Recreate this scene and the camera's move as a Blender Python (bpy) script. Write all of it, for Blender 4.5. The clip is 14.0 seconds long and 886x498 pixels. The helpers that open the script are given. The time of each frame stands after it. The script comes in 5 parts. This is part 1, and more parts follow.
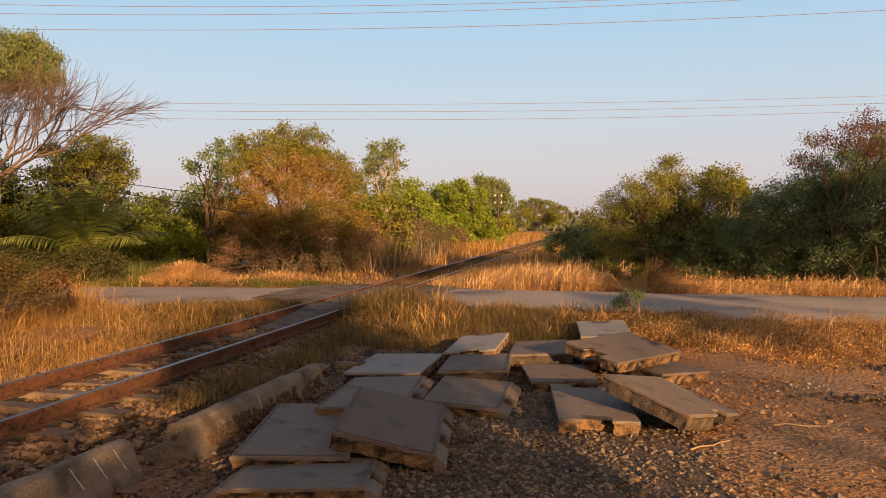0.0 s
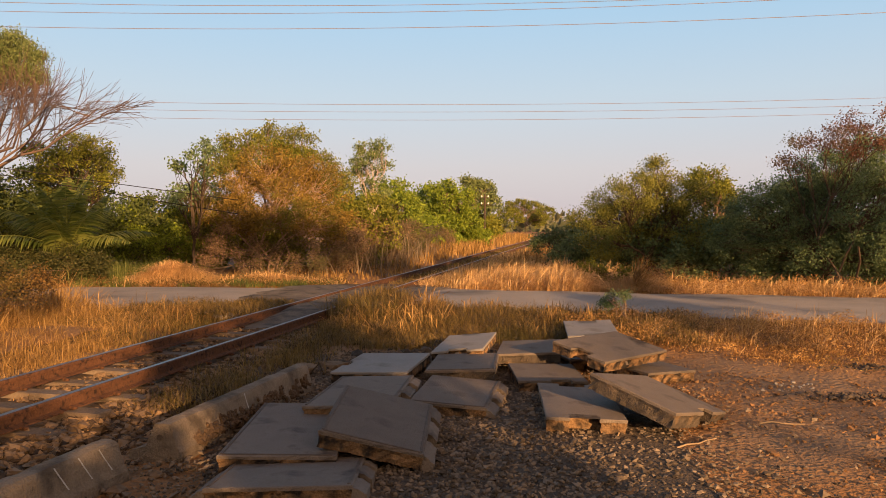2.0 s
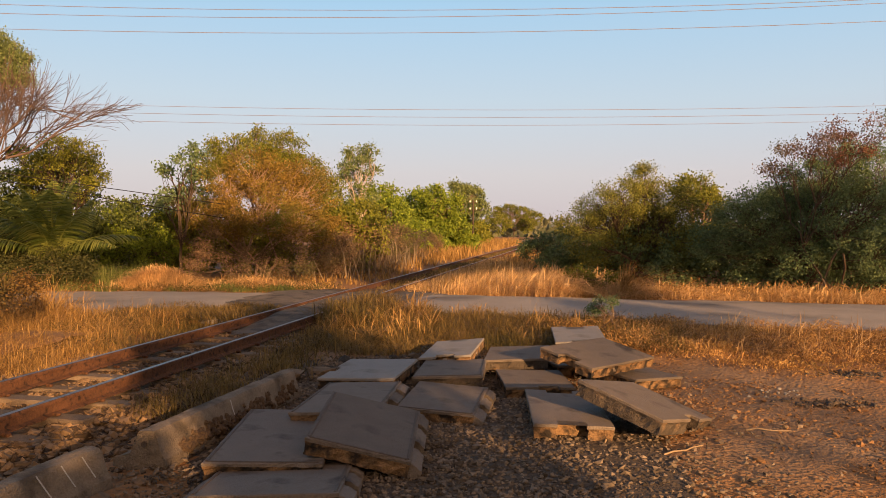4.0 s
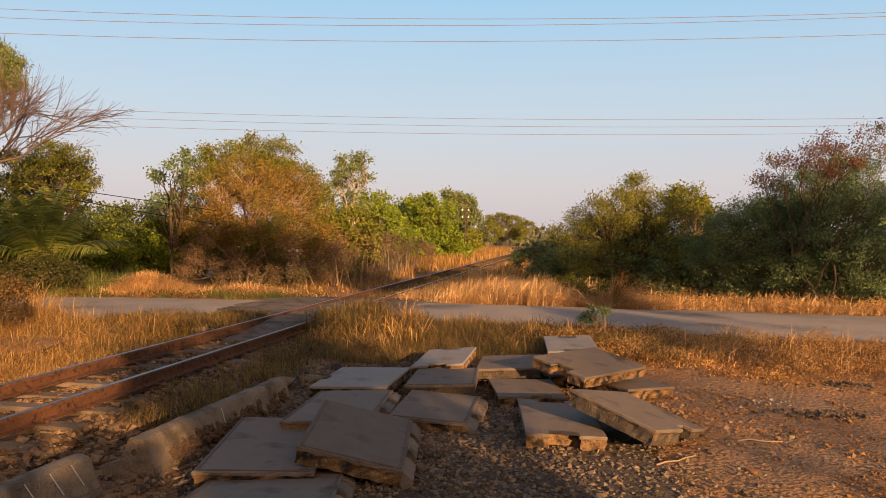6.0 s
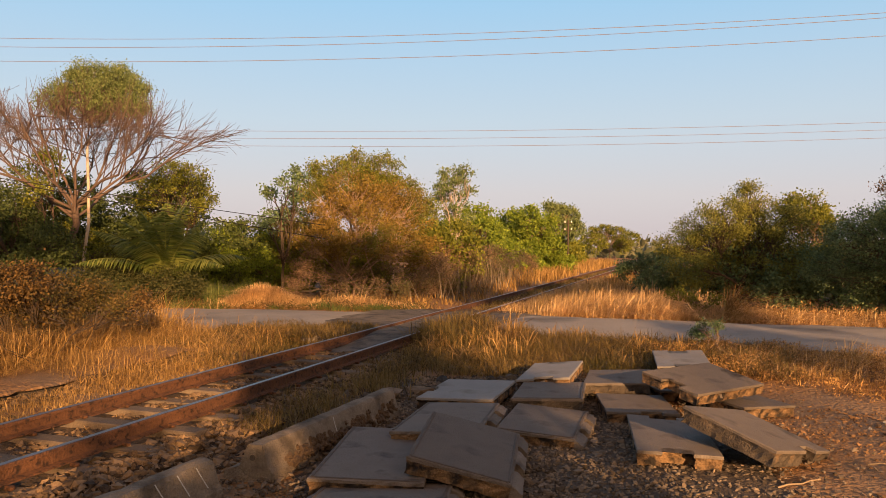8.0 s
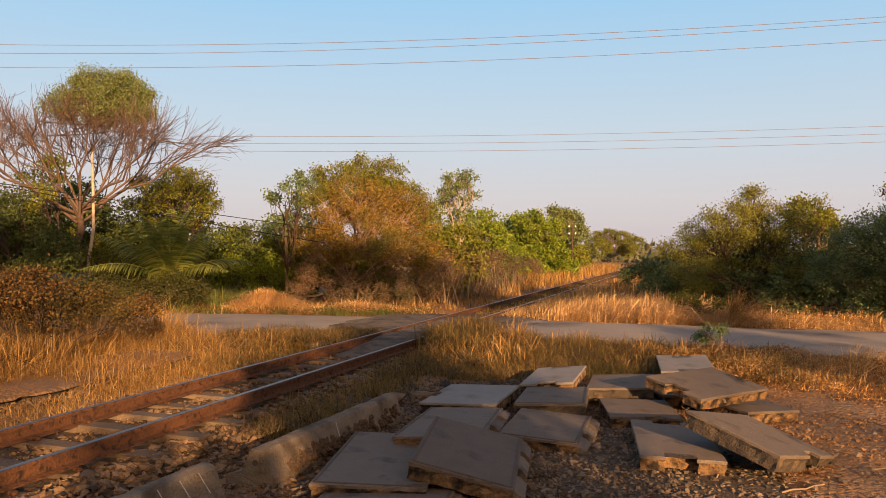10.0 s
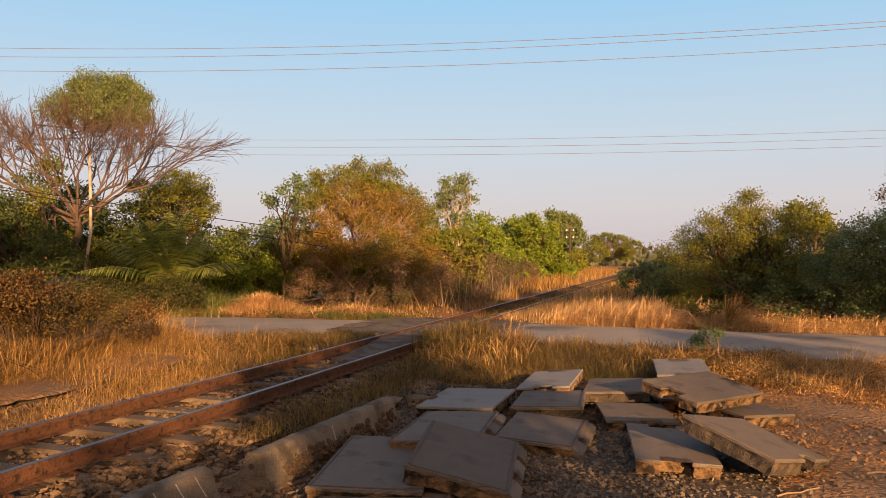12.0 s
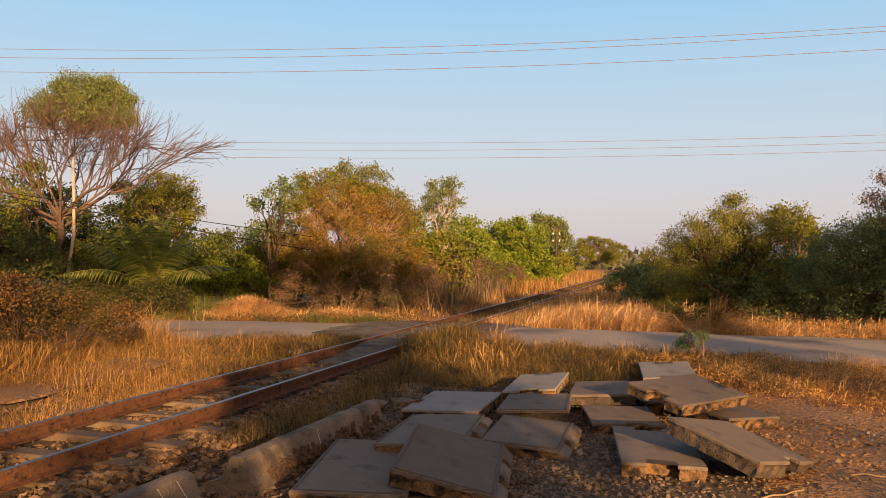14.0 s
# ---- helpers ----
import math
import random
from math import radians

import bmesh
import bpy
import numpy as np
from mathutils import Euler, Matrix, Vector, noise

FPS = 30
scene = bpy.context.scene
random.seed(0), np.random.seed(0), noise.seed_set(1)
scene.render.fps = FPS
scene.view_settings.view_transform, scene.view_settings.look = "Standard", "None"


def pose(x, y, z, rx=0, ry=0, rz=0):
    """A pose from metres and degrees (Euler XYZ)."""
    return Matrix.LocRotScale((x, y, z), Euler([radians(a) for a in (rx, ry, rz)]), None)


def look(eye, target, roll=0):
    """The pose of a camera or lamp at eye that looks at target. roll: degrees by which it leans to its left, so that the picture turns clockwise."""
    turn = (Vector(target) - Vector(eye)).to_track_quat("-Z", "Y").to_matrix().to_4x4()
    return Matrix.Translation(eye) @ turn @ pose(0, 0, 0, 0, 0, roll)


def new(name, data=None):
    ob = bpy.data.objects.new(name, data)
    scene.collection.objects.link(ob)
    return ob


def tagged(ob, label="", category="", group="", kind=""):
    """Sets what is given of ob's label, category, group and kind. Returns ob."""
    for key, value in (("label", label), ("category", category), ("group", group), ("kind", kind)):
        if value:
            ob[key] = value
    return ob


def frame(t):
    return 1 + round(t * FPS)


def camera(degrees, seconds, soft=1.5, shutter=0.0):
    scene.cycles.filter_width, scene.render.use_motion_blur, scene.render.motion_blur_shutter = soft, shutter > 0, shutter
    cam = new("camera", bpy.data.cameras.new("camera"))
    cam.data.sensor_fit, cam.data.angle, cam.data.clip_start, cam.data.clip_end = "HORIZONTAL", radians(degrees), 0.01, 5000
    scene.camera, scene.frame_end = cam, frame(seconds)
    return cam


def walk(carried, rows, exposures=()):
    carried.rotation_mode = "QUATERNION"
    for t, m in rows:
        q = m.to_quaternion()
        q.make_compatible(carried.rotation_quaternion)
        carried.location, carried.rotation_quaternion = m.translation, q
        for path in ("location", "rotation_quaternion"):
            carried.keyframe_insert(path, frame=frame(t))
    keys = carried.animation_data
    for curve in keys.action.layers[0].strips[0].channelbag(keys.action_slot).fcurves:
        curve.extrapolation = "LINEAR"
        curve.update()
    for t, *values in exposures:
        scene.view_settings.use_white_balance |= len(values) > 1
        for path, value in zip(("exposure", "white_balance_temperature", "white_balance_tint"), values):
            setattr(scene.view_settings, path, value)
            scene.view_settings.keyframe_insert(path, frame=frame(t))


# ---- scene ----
cam = camera(60.0, 14.0, soft=0.6)

PATH = [
    (0.0, pose(0.000, 0.000, 1.580, 88.000, 0.000, 0.000)),
    (0.5, pose(0.000, -0.001, 1.578, 87.978, -0.009, -0.550)),
    (1.0, pose(-0.008, 0.012, 1.575, 87.947, -0.044, -0.785)),
    (1.5, pose(-0.003, 0.010, 1.572, 87.988, -0.077, -0.934)),
    (2.0, pose(-0.011, 0.002, 1.563, 88.061, -0.109, -0.993)),
    (2.5, pose(-0.013, -0.002, 1.566, 88.049, -0.139, -1.296)),
    (3.0, pose(-0.008, -0.001, 1.569, 88.157, -0.156, -1.267)),
    (5.5, pose(-0.008, 0.034, 1.577, 88.842, -0.697, -2.965)),
    (6.0, pose(-0.024, 0.023, 1.576, 89.043, -0.796, -2.471)),
    (6.5, pose(-0.038, 0.016, 1.579, 89.330, -0.768, -0.449)),
    (7.0, pose(-0.054, 0.010, 1.578, 89.584, -0.692, 1.492)),
    (7.5, pose(-0.062, 0.010, 1.575, 89.829, -0.430, 3.456)),
    (8.0, pose(-0.068, 0.002, 1.578, 89.901, -0.448, 5.092)),
    (10.5, pose(-0.045, -0.002, 1.578, 90.335, -0.360, 5.413)),
    (11.0, pose(-0.038, -0.010, 1.580, 90.397, -0.370, 5.363)),
    (11.5, pose(-0.028, -0.011, 1.580, 90.466, -0.340, 5.175)),
    (12.0, pose(-0.035, -0.018, 1.582, 90.521, -0.393, 5.253)),
    (12.5, pose(-0.034, -0.012, 1.576, 90.526, -0.379, 5.042)),
    (13.0, pose(-0.039, -0.007, 1.573, 90.587, -0.414, 4.846)),
    (13.5, pose(-0.035, -0.001, 1.572, 90.642, -0.428, 4.580)),
    (14.0, pose(-0.030, 0.011, 1.571, 90.791, -0.468, 4.256)),
]
walk(cam, PATH)

# ---- light ----
SUN_AZ = 24.0      # degrees to the right of straight behind the first view
SUN_EL = 12.0
world = bpy.data.worlds.new("sky")
scene.world = world
world.use_nodes = True
wn = world.node_tree
sky = wn.nodes.new("ShaderNodeTexSky")
sky.sky_type = "NISHITA"
sky.sun_disc = False
sky.sun_elevation = radians(SUN_EL)
sky.sun_rotation = radians(180 - SUN_AZ)
sky.air_density, sky.dust_density, sky.ozone_density = 1.0, 1.6, 1.5
back = wn.nodes["Background"]
back.inputs["Strength"].default_value = 0.10
wn.links.new(sky.outputs[0], back.inputs[0])
# evening haze: pinkish grey low down, pale blue above, warm towards the sun
co, sep, ramp = wn.nodes.new("ShaderNodeTexCoord"), wn.nodes.new("ShaderNodeSeparateXYZ"), wn.nodes.new("ShaderNodeValToRGB")
wn.links.new(co.outputs["Generated"], sep.inputs[0])
wn.links.new(sep.outputs["Z"], ramp.inputs[0])
stops = ((0.0, (0.62, 0.53, 0.555)), (0.07, (0.65, 0.595, 0.615)), (0.16, (0.56, 0.65, 0.735)), (0.32, (0.345, 0.605, 0.845)), (0.55, (0.13, 0.25, 0.44)), (1.0, (0.05, 0.10, 0.20)))
while len(ramp.color_ramp.elements) < len(stops):
    ramp.color_ramp.elements.new(0.5)
for el, (place, c) in zip(ramp.color_ramp.elements, stops):
    el.position, el.color = place, (*c, 1)
dot, near, warm = wn.nodes.new("ShaderNodeVectorMath"), wn.nodes.new("ShaderNodeMapRange"), wn.nodes.new("ShaderNodeMix")
dot.operation = "DOT_PRODUCT"
dot.inputs[1].default_value = (math.sin(radians(SUN_AZ)), -math.cos(radians(SUN_AZ)), 0.2)
wn.links.new(co.outputs["Generated"], dot.inputs[0])
wn.links.new(dot.outputs["Value"], near.inputs[0])
near.inputs[1].default_value, near.inputs[2].default_value = 0.1, 1.0
warm.data_type = "RGBA"
warm.inputs[7].default_value = (0.95, 0.56, 0.28, 1)
wn.links.new(near.outputs[0], warm.inputs[0])
wn.links.new(ramp.outputs[0], warm.inputs[6])
haze, blend = wn.nodes.new("ShaderNodeBackground"), wn.nodes.new("ShaderNodeMixShader")
wn.links.new(warm.outputs[2], haze.inputs[0])
haze.inputs["Strength"].default_value = 0.52
blend.inputs[0].default_value = 0.92
wn.links.new(back.outputs[0], blend.inputs[1])
wn.links.new(haze.outputs[0], blend.inputs[2])
wn.links.new(blend.outputs[0], wn.nodes["World Output"].inputs["Surface"])

sun = new("sun", bpy.data.lights.new("sun", "SUN"))
sun.data.energy = 5.0
sun.data.angle = radians(0.6)
sun.data.color = (1.0, 0.575, 0.26)
sa, se = radians(SUN_AZ), radians(SUN_EL)
SUN_DIR = Vector((math.sin(sa) * math.cos(se), -math.cos(sa) * math.cos(se), math.sin(se)))
sun.matrix_world = look(SUN_DIR * 60, (0, 0, 0))
scene.view_settings.exposure = 1.0

# ---- materials ----


def material(name, dark, light, scale=4.0, fine=40.0, rough=0.85, bump=0.3, metal=0.0, island=0.0, obj=0.0,
             third=None, third_scale=0.7, third_at=0.55, translucent=0.0, bump_dist=0.02):
    """Two colours mixed by noise at two scales, an optional third one in patches, and relief."""
    m = bpy.data.materials.new(name)
    m.use_nodes = True
    nt = m.node_tree
    N, K = nt.nodes, nt.links
    b = N["Principled BSDF"]
    geo = N.new("ShaderNodeTexCoord")
    n1, n2 = N.new("ShaderNodeTexNoise"), N.new("ShaderNodeTexNoise")
    n1.inputs["Scale"].default_value, n2.inputs["Scale"].default_value = scale, fine
    n1.inputs["Detail"].default_value, n2.inputs["Detail"].default_value = 6, 4
    for n in (n1, n2):
        K.new(geo.outputs["Object"], n.inputs["Vector"])
    ave = N.new("ShaderNodeMath")
    ave.operation = "ADD"
    half = N.new("ShaderNodeMath")
    half.operation = "MULTIPLY_ADD"
    half.inputs[1].default_value, half.inputs[2].default_value = 0.9, -0.4
    K.new(n1.outputs["Fac"], ave.inputs[0])
    K.new(n2.outputs["Fac"], ave.inputs[1])
    K.new(ave.outputs[0], half.inputs[0])
    fac = half.outputs[0]
    if island or obj:
        src = N.new("ShaderNodeNewGeometry").outputs["Random Per Island"] if island else N.new("ShaderNodeObjectInfo").outputs["Random"]
        mr = N.new("ShaderNodeMath")
        mr.operation = "MULTIPLY_ADD"
        mr.inputs[1].default_value = island or obj
        K.new(src, mr.inputs[0])
        sh = N.new("ShaderNodeMath")
        sh.operation = "SUBTRACT"
        sh.inputs[1].default_value = (island or obj) / 2
        K.new(fac, sh.inputs[0])
        K.new(sh.outputs[0], mr.inputs[2])
        fac = mr.outputs[0]
    mix = N.new("ShaderNodeMix")
    mix.data_type = "RGBA"
    mix.clamp_factor = True
    mix.inputs[6].default_value, mix.inputs[7].default_value = (*dark, 1), (*light, 1)
    K.new(fac, mix.inputs[0])
    col = mix.outputs[2]
    if third:
        n3 = N.new("ShaderNodeTexNoise")
        n3.inputs["Scale"].default_value, n3.inputs["Detail"].default_value = third_scale, 5
        K.new(geo.outputs["Object"], n3.inputs["Vector"])
        ramp = N.new("ShaderNodeMapRange")
        ramp.inputs[1].default_value, ramp.inputs[2].default_value = third_at - 0.06, third_at + 0.1
        K.new(n3.outputs["Fac"], ramp.inputs[0])
        m3 = N.new("ShaderNodeMix")
        m3.data_type = "RGBA"
        m3.inputs[7].default_value = (*third, 1)
        K.new(ramp.outputs[0], m3.inputs[0])
        K.new(col, m3.inputs[6])
        col = m3.outputs[2]
    K.new(col, b.inputs["Base Color"])
    b.inputs["Roughness"].default_value = rough
    b.inputs["Metallic"].default_value = metal
    b.inputs["Specular IOR Level"].default_value = 0.25 if not metal else 0.5
    if bump:
        bp = N.new("ShaderNodeBump")
        bp.inputs["Strength"].default_value, bp.inputs["Distance"].default_value = bump, bump_dist
        K.new(ave.outputs[0], bp.inputs["Height"])
        K.new(bp.outputs[0], b.inputs["Normal"])
    if translucent:
        tr = N.new("ShaderNodeBsdfTranslucent")
        K.new(col, tr.inputs["Color"])
        ms = N.new("ShaderNodeMixShader")
        ms.inputs[0].default_value = translucent
        K.new(b.outputs[0], ms.inputs[1])
        K.new(tr.outputs[0], ms.inputs[2])
        K.new(ms.outputs[0], N["Material Output"].inputs["Surface"])
    return m


def leaf(name, dark, light, island=1.1, third=None, translucent=0.25, rough=0.6, third_at=0.55):
    return material(name, dark, light, scale=0.6, fine=3.0, rough=rough, bump=0, island=island, third=third,
                    third_scale=0.5, third_at=third_at, translucent=translucent)


M_DIRT = material("dirt", (0.17, 0.08, 0.031), (0.39, 0.21, 0.09), 1.3, 22, 0.95, 1.0, third=(0.23, 0.145, 0.085), third_scale=0.35, third_at=0.5, bump_dist=0.05)
M_ROAD = material("worn_asphalt", (0.22, 0.185, 0.155), (0.42, 0.36, 0.305), 0.9, 60, 0.85, 0.35, third=(0.14, 0.122, 0.105), third_scale=0.45, third_at=0.58)
M_INFILL = material("patched_asphalt", (0.065, 0.052, 0.041), (0.22, 0.178, 0.14), 2.4, 40, 0.88, 0.9, third=(0.065, 0.053, 0.043), third_scale=3.2, third_at=0.56)
M_GRAVEL = material("gravel_stone", (0.05, 0.038, 0.027), (0.24, 0.18, 0.128), 3, 30, 0.9, 0.3, island=0.9)
M_BALLAST = material("ballast_stone", (0.04, 0.026, 0.016), (0.27, 0.175, 0.10), 3, 30, 0.9, 0.3, island=1.0)
M_GRAVEL1 = material("gravel_stone_single", (0.05, 0.038, 0.027), (0.24, 0.18, 0.128), 3, 30, 0.9, 0.3, obj=0.9)
M_BALLAST1 = material("ballast_stone_single", (0.05, 0.031, 0.018), (0.29, 0.185, 0.105), 3, 30, 0.9, 0.3, obj=1.0)
M_BED = material("ballast_bed", (0.055, 0.036, 0.023), (0.17, 0.11, 0.068), 5, 28, 0.95, 1.0, bump_dist=0.06)
M_SLAB = material("slab_concrete", (0.112, 0.088, 0.070), (0.225, 0.182, 0.149), 3.4, 75, 0.8, 0.6, obj=0.6, third=(0.075, 0.059, 0.048), third_scale=3.2, third_at=0.6)
# pale concrete with the sky's reflection put into its colour; pebbles share it
M_SLABPALE_SHEEN = material("pale_concrete_sky_sheen", (0.16, 0.142, 0.128), (0.33, 0.30, 0.275), 2.2, 55, 0.7, 0.25, third=(0.15, 0.125, 0.10), third_scale=2.2, third_at=0.6)
M_STRIP = material("dull_steel_strip", (0.05, 0.036, 0.027), (0.15, 0.11, 0.08), 8, 50, 0.7, 0.4)
M_SLABSIDE = material("slab_broken_edge", (0.07, 0.04, 0.022), (0.38, 0.23, 0.115), 7, 60, 0.9, 0.9, third=(0.03, 0.023, 0.018), third_scale=8, third_at=0.5)
# darker, patchy side colour for three of the slabs
M_SLABDARK = material("slab_dark_side", (0.022, 0.018, 0.015), (0.13, 0.10, 0.075), 9, 70, 0.85, 0.9, third=(0.20, 0.13, 0.075), third_scale=6, third_at=0.64)
M_BARRIER = material("barrier_concrete", (0.11, 0.084, 0.06), (0.31, 0.24, 0.175), 5, 60, 0.9, 1.0, third=(0.085, 0.065, 0.047), third_scale=4, third_at=0.55)
M_PAINT = material("faded_white_paint", (0.28, 0.25, 0.22), (0.6, 0.57, 0.53), 20, 90, 0.7, 0.2)
M_SLEEPER = material("sleeper_concrete", (0.085, 0.06, 0.042), (0.22, 0.165, 0.118), 5, 50, 0.85, 0.6, obj=0.4, third=(0.10, 0.07, 0.045), third_scale=3, third_at=0.58)
M_RUST = material("rusty_steel", (0.05, 0.024, 0.014), (0.17, 0.073, 0.034), 5, 45, 0.85, 0.7, third=(0.03, 0.016, 0.011), third_scale=16, third_at=0.58)
M_HEAD = material("worn_rail_head", (0.17, 0.14, 0.125), (0.42, 0.37, 0.34), 5, 60, 0.38, 0, metal=1.0)
M_BARK = material("bark", (0.13, 0.085, 0.055), (0.30, 0.20, 0.13), 3, 25, 0.9, 0.6)
M_BARE = material("bare_branch_bark", (0.08, 0.052, 0.042), (0.19, 0.13, 0.10), 3, 25, 0.9, 0.4)
M_PALEBARK = material("pale_bark", (0.34, 0.27, 0.21), (0.56, 0.47, 0.38), 2, 20, 0.8, 0.4, third=(0.3, 0.22, 0.16), third_scale=2)
M_PALEBRANCH = material("pale_branch_bark", (0.24, 0.155, 0.11), (0.46, 0.31, 0.22), 3, 25, 0.9, 0.4)
M_DARKBARK = material("dark_bark", (0.05, 0.035, 0.025), (0.12, 0.085, 0.06), 3, 25, 0.9, 0.4)
M_STRAW = leaf("straw_grass", (0.16, 0.085, 0.024), (0.54, 0.33, 0.115), translucent=0.3)
M_PALESTRAW = leaf("pale_straw_grass", (0.34, 0.195, 0.075), (0.84, 0.55, 0.26), translucent=0.3)
M_STRAWRED = leaf("reddish_dry_grass", (0.18, 0.08, 0.024), (0.50, 0.26, 0.085), translucent=0.3)
M_CREEPER = leaf("dry_creeper_leaf", (0.20, 0.095, 0.028), (0.66, 0.38, 0.13), third=(0.17, 0.14, 0.035), third_at=0.6, translucent=0.3)
M_MIXED = leaf("half_dry_grass", (0.055, 0.04, 0.012), (0.29, 0.19, 0.063), third=(0.11, 0.09, 0.024), third_at=0.6, translucent=0.3)
M_GREENGRASS = leaf("green_grass", (0.06, 0.085, 0.02), (0.17, 0.18, 0.05), translucent=0.3)
M_REED = leaf("grey_dry_reed", (0.13, 0.095, 0.065), (0.32, 0.25, 0.175))
M_OLIVE = leaf("olive_leaf", (0.12, 0.085, 0.016), (0.33, 0.21, 0.045), third=(0.13, 0.135, 0.022))
M_GREEN = leaf("green_leaf", (0.085, 0.10, 0.014), (0.25, 0.25, 0.032))
M_BRIGHT = leaf("bright_green_leaf", (0.10, 0.15, 0.016), (0.27, 0.33, 0.035))
M_PALELEAF = leaf("pale_green_leaf", (0.10, 0.135, 0.045), (0.24, 0.28, 0.10))
M_DARKLEAF = leaf("dark_green_leaf", (0.07, 0.11, 0.05), (0.19, 0.255, 0.105))
M_THORN = leaf("thorn_bush_leaf", (0.10, 0.105, 0.02), (0.27, 0.265, 0.05), third=(0.09, 0.125, 0.03))
M_SCRUB = leaf("dark_scrub_leaf", (0.042, 0.062, 0.02), (0.125, 0.155, 0.042))
# weed leaf with the shade below the palm put into its colour
M_SHADELEAF = leaf("shade_weed_leaf", (0.03, 0.04, 0.014), (0.10, 0.095, 0.03))
M_REDLEAF = leaf("reddish_leaf", (0.095, 0.05, 0.032), (0.23, 0.105, 0.06), third=(0.085, 0.095, 0.028))
M_DRYLEAF = leaf("dry_brown_leaf", (0.11, 0.072, 0.045), (0.32, 0.205, 0.118), third=(0.10, 0.10, 0.035))
M_RUSSET = leaf("russet_weed_leaf", (0.045, 0.03, 0.012), (0.25, 0.145, 0.045), third=(0.07, 0.075, 0.018), third_at=0.5)
M_TANGLE = leaf("tangled_weed_leaf", (0.04, 0.026, 0.012), (0.22, 0.125, 0.038), third=(0.065, 0.072, 0.018), third_at=0.5)
M_PALM = leaf("palm_leaf", (0.09, 0.125, 0.025), (0.27, 0.29, 0.07), rough=0.4, translucent=0.35)
M_FAR = leaf("far_leaf", (0.10, 0.11, 0.06), (0.18, 0.17, 0.09))
M_WIRE = material("cable", (0.16, 0.12, 0.12), (0.24, 0.19, 0.18), 2, 20, 0.6, 0)
M_BLACKWIRE = material("black_cable", (0.02, 0.017, 0.016), (0.04, 0.034, 0.03), 2, 20, 0.6, 0)
M_TIN = material("grey_blue_tin", (0.09, 0.105, 0.13), (0.20, 0.225, 0.26), 2, 30, 0.45, 0.2, metal=0.3)
M_WHITE = material("porcelain", (0.7, 0.7, 0.68), (0.85, 0.85, 0.82), 4, 20, 0.3, 0)
M_STICK = material("dry_stick", (0.20, 0.135, 0.08), (0.36, 0.26, 0.16), 6, 40, 0.9, 0.2)
M_CLOD = material("dirt_clod", (0.12, 0.06, 0.026), (0.31, 0.17, 0.078), 3, 30, 0.95, 0.3, island=0.9)
# dark soil and debris; also the shade colour of bank undercut and lifting hole
M_SOIL_SHADE = material("dark_soil_and_shade", (0.055, 0.042, 0.033), (0.14, 0.105, 0.08), 3, 30, 0.95, 1.0, bump_dist=0.05)

# ---- plan ----
TRACK_A = 12.0
TD = Vector((math.sin(radians(TRACK_A)), math.cos(radians(TRACK_A)), 0))   # along the track, away
TL = Vector((-TD.y, TD.x, 0))                                              # to its left
RAIL_NEAR, RAIL_FAR = 4.705, 5.745
TRACK_C = (RAIL_NEAR + RAIL_FAR) / 2
rng = np.random.default_rng(7)


def on_track(s, l, z=0.0):
    p = TD * s + TL * l
    return Vector((p.x, p.y, z))


ROAD_X = np.array([-60.0, -12.0, -5.0, 0.0, 4.0, 9.0, 20.0, 60.0])
ROAD_FAR = np.array([20.5, 19.4, 19.3, 18.9, 17.9, 16.9, 14.5, 6.0])
ROAD_NEAR = np.array([16.2, 14.8, 14.3, 14.7, 13.4, 11.6, 9.0, 0.0])


def smooth(a, b, v):
    v = np.clip((v - a) / (b - a), 0, 1)
    return v * v * (3 - 2 * v)


def ground_z(x, y):
    """Height of the ground: a yard a little lower than the road and the track."""
    x, y = np.asarray(x, float), np.asarray(y, float)
    near, far = np.interp(x, ROAD_X, ROAD_NEAR), np.interp(x, ROAD_X, ROAD_FAR)
    z = -0.29 + 0.20 * smooth(-4.5, -0.3, y - near)
    z = z - 0.06 * smooth(0.5, 3.0, y - far)
    on_road = smooth(-0.3, 0.1, y - near) * smooth(-0.3, 0.1, far - y)
    z = z * (1 - on_road) - 0.06 * on_road
    l = -x * math.cos(radians(TRACK_A)) + y * math.sin(radians(TRACK_A))
    bed = smooth(3.2, 3.9, l) * (1 - smooth(6.6, 7.3, l))
    return z * (1 - bed) + np.minimum(z, -0.27) * bed


def mesh_from(verts, faces, name, smooth_shade=False):
    me = bpy.data.meshes.new(name)
    verts = np.asarray(verts, np.float32)
    if isinstance(faces, np.ndarray):
        n, k = faces.shape
        corner = np.ones(faces.shape, bool)
        if k == 4:
            corner[:, 3] = faces[:, 2] != faces[:, 3]      # a quad whose last corners meet is a triangle
        count = corner.sum(1).astype(np.int32)
        me.vertices.add(len(verts))
        me.vertices.foreach_set("co", verts.ravel())
        me.loops.add(int(count.sum()))
        me.loops.foreach_set("vertex_index", faces[corner].astype(np.int32))
        me.polygons.add(n)
        me.polygons.foreach_set("loop_start", np.concatenate([[0], np.cumsum(count)[:-1]]).astype(np.int32))
        me.polygons.foreach_set("loop_total", count)
        me.update(calc_edges=True)
    else:
        me.from_pydata([tuple(v) for v in verts], [], [tuple(f) for f in faces])
    me.polygons.foreach_set("use_smooth", np.full(len(me.polygons), smooth_shade, bool))
    return me


def add(name, me, mat, parent=None, m=None):
    ob = new(name, me)
    if mat and not me.materials:
        me.materials.append(mat)
    if parent is not None:
        ob.parent = parent
    if m is not None:
        ob.matrix_basis = m
    return ob


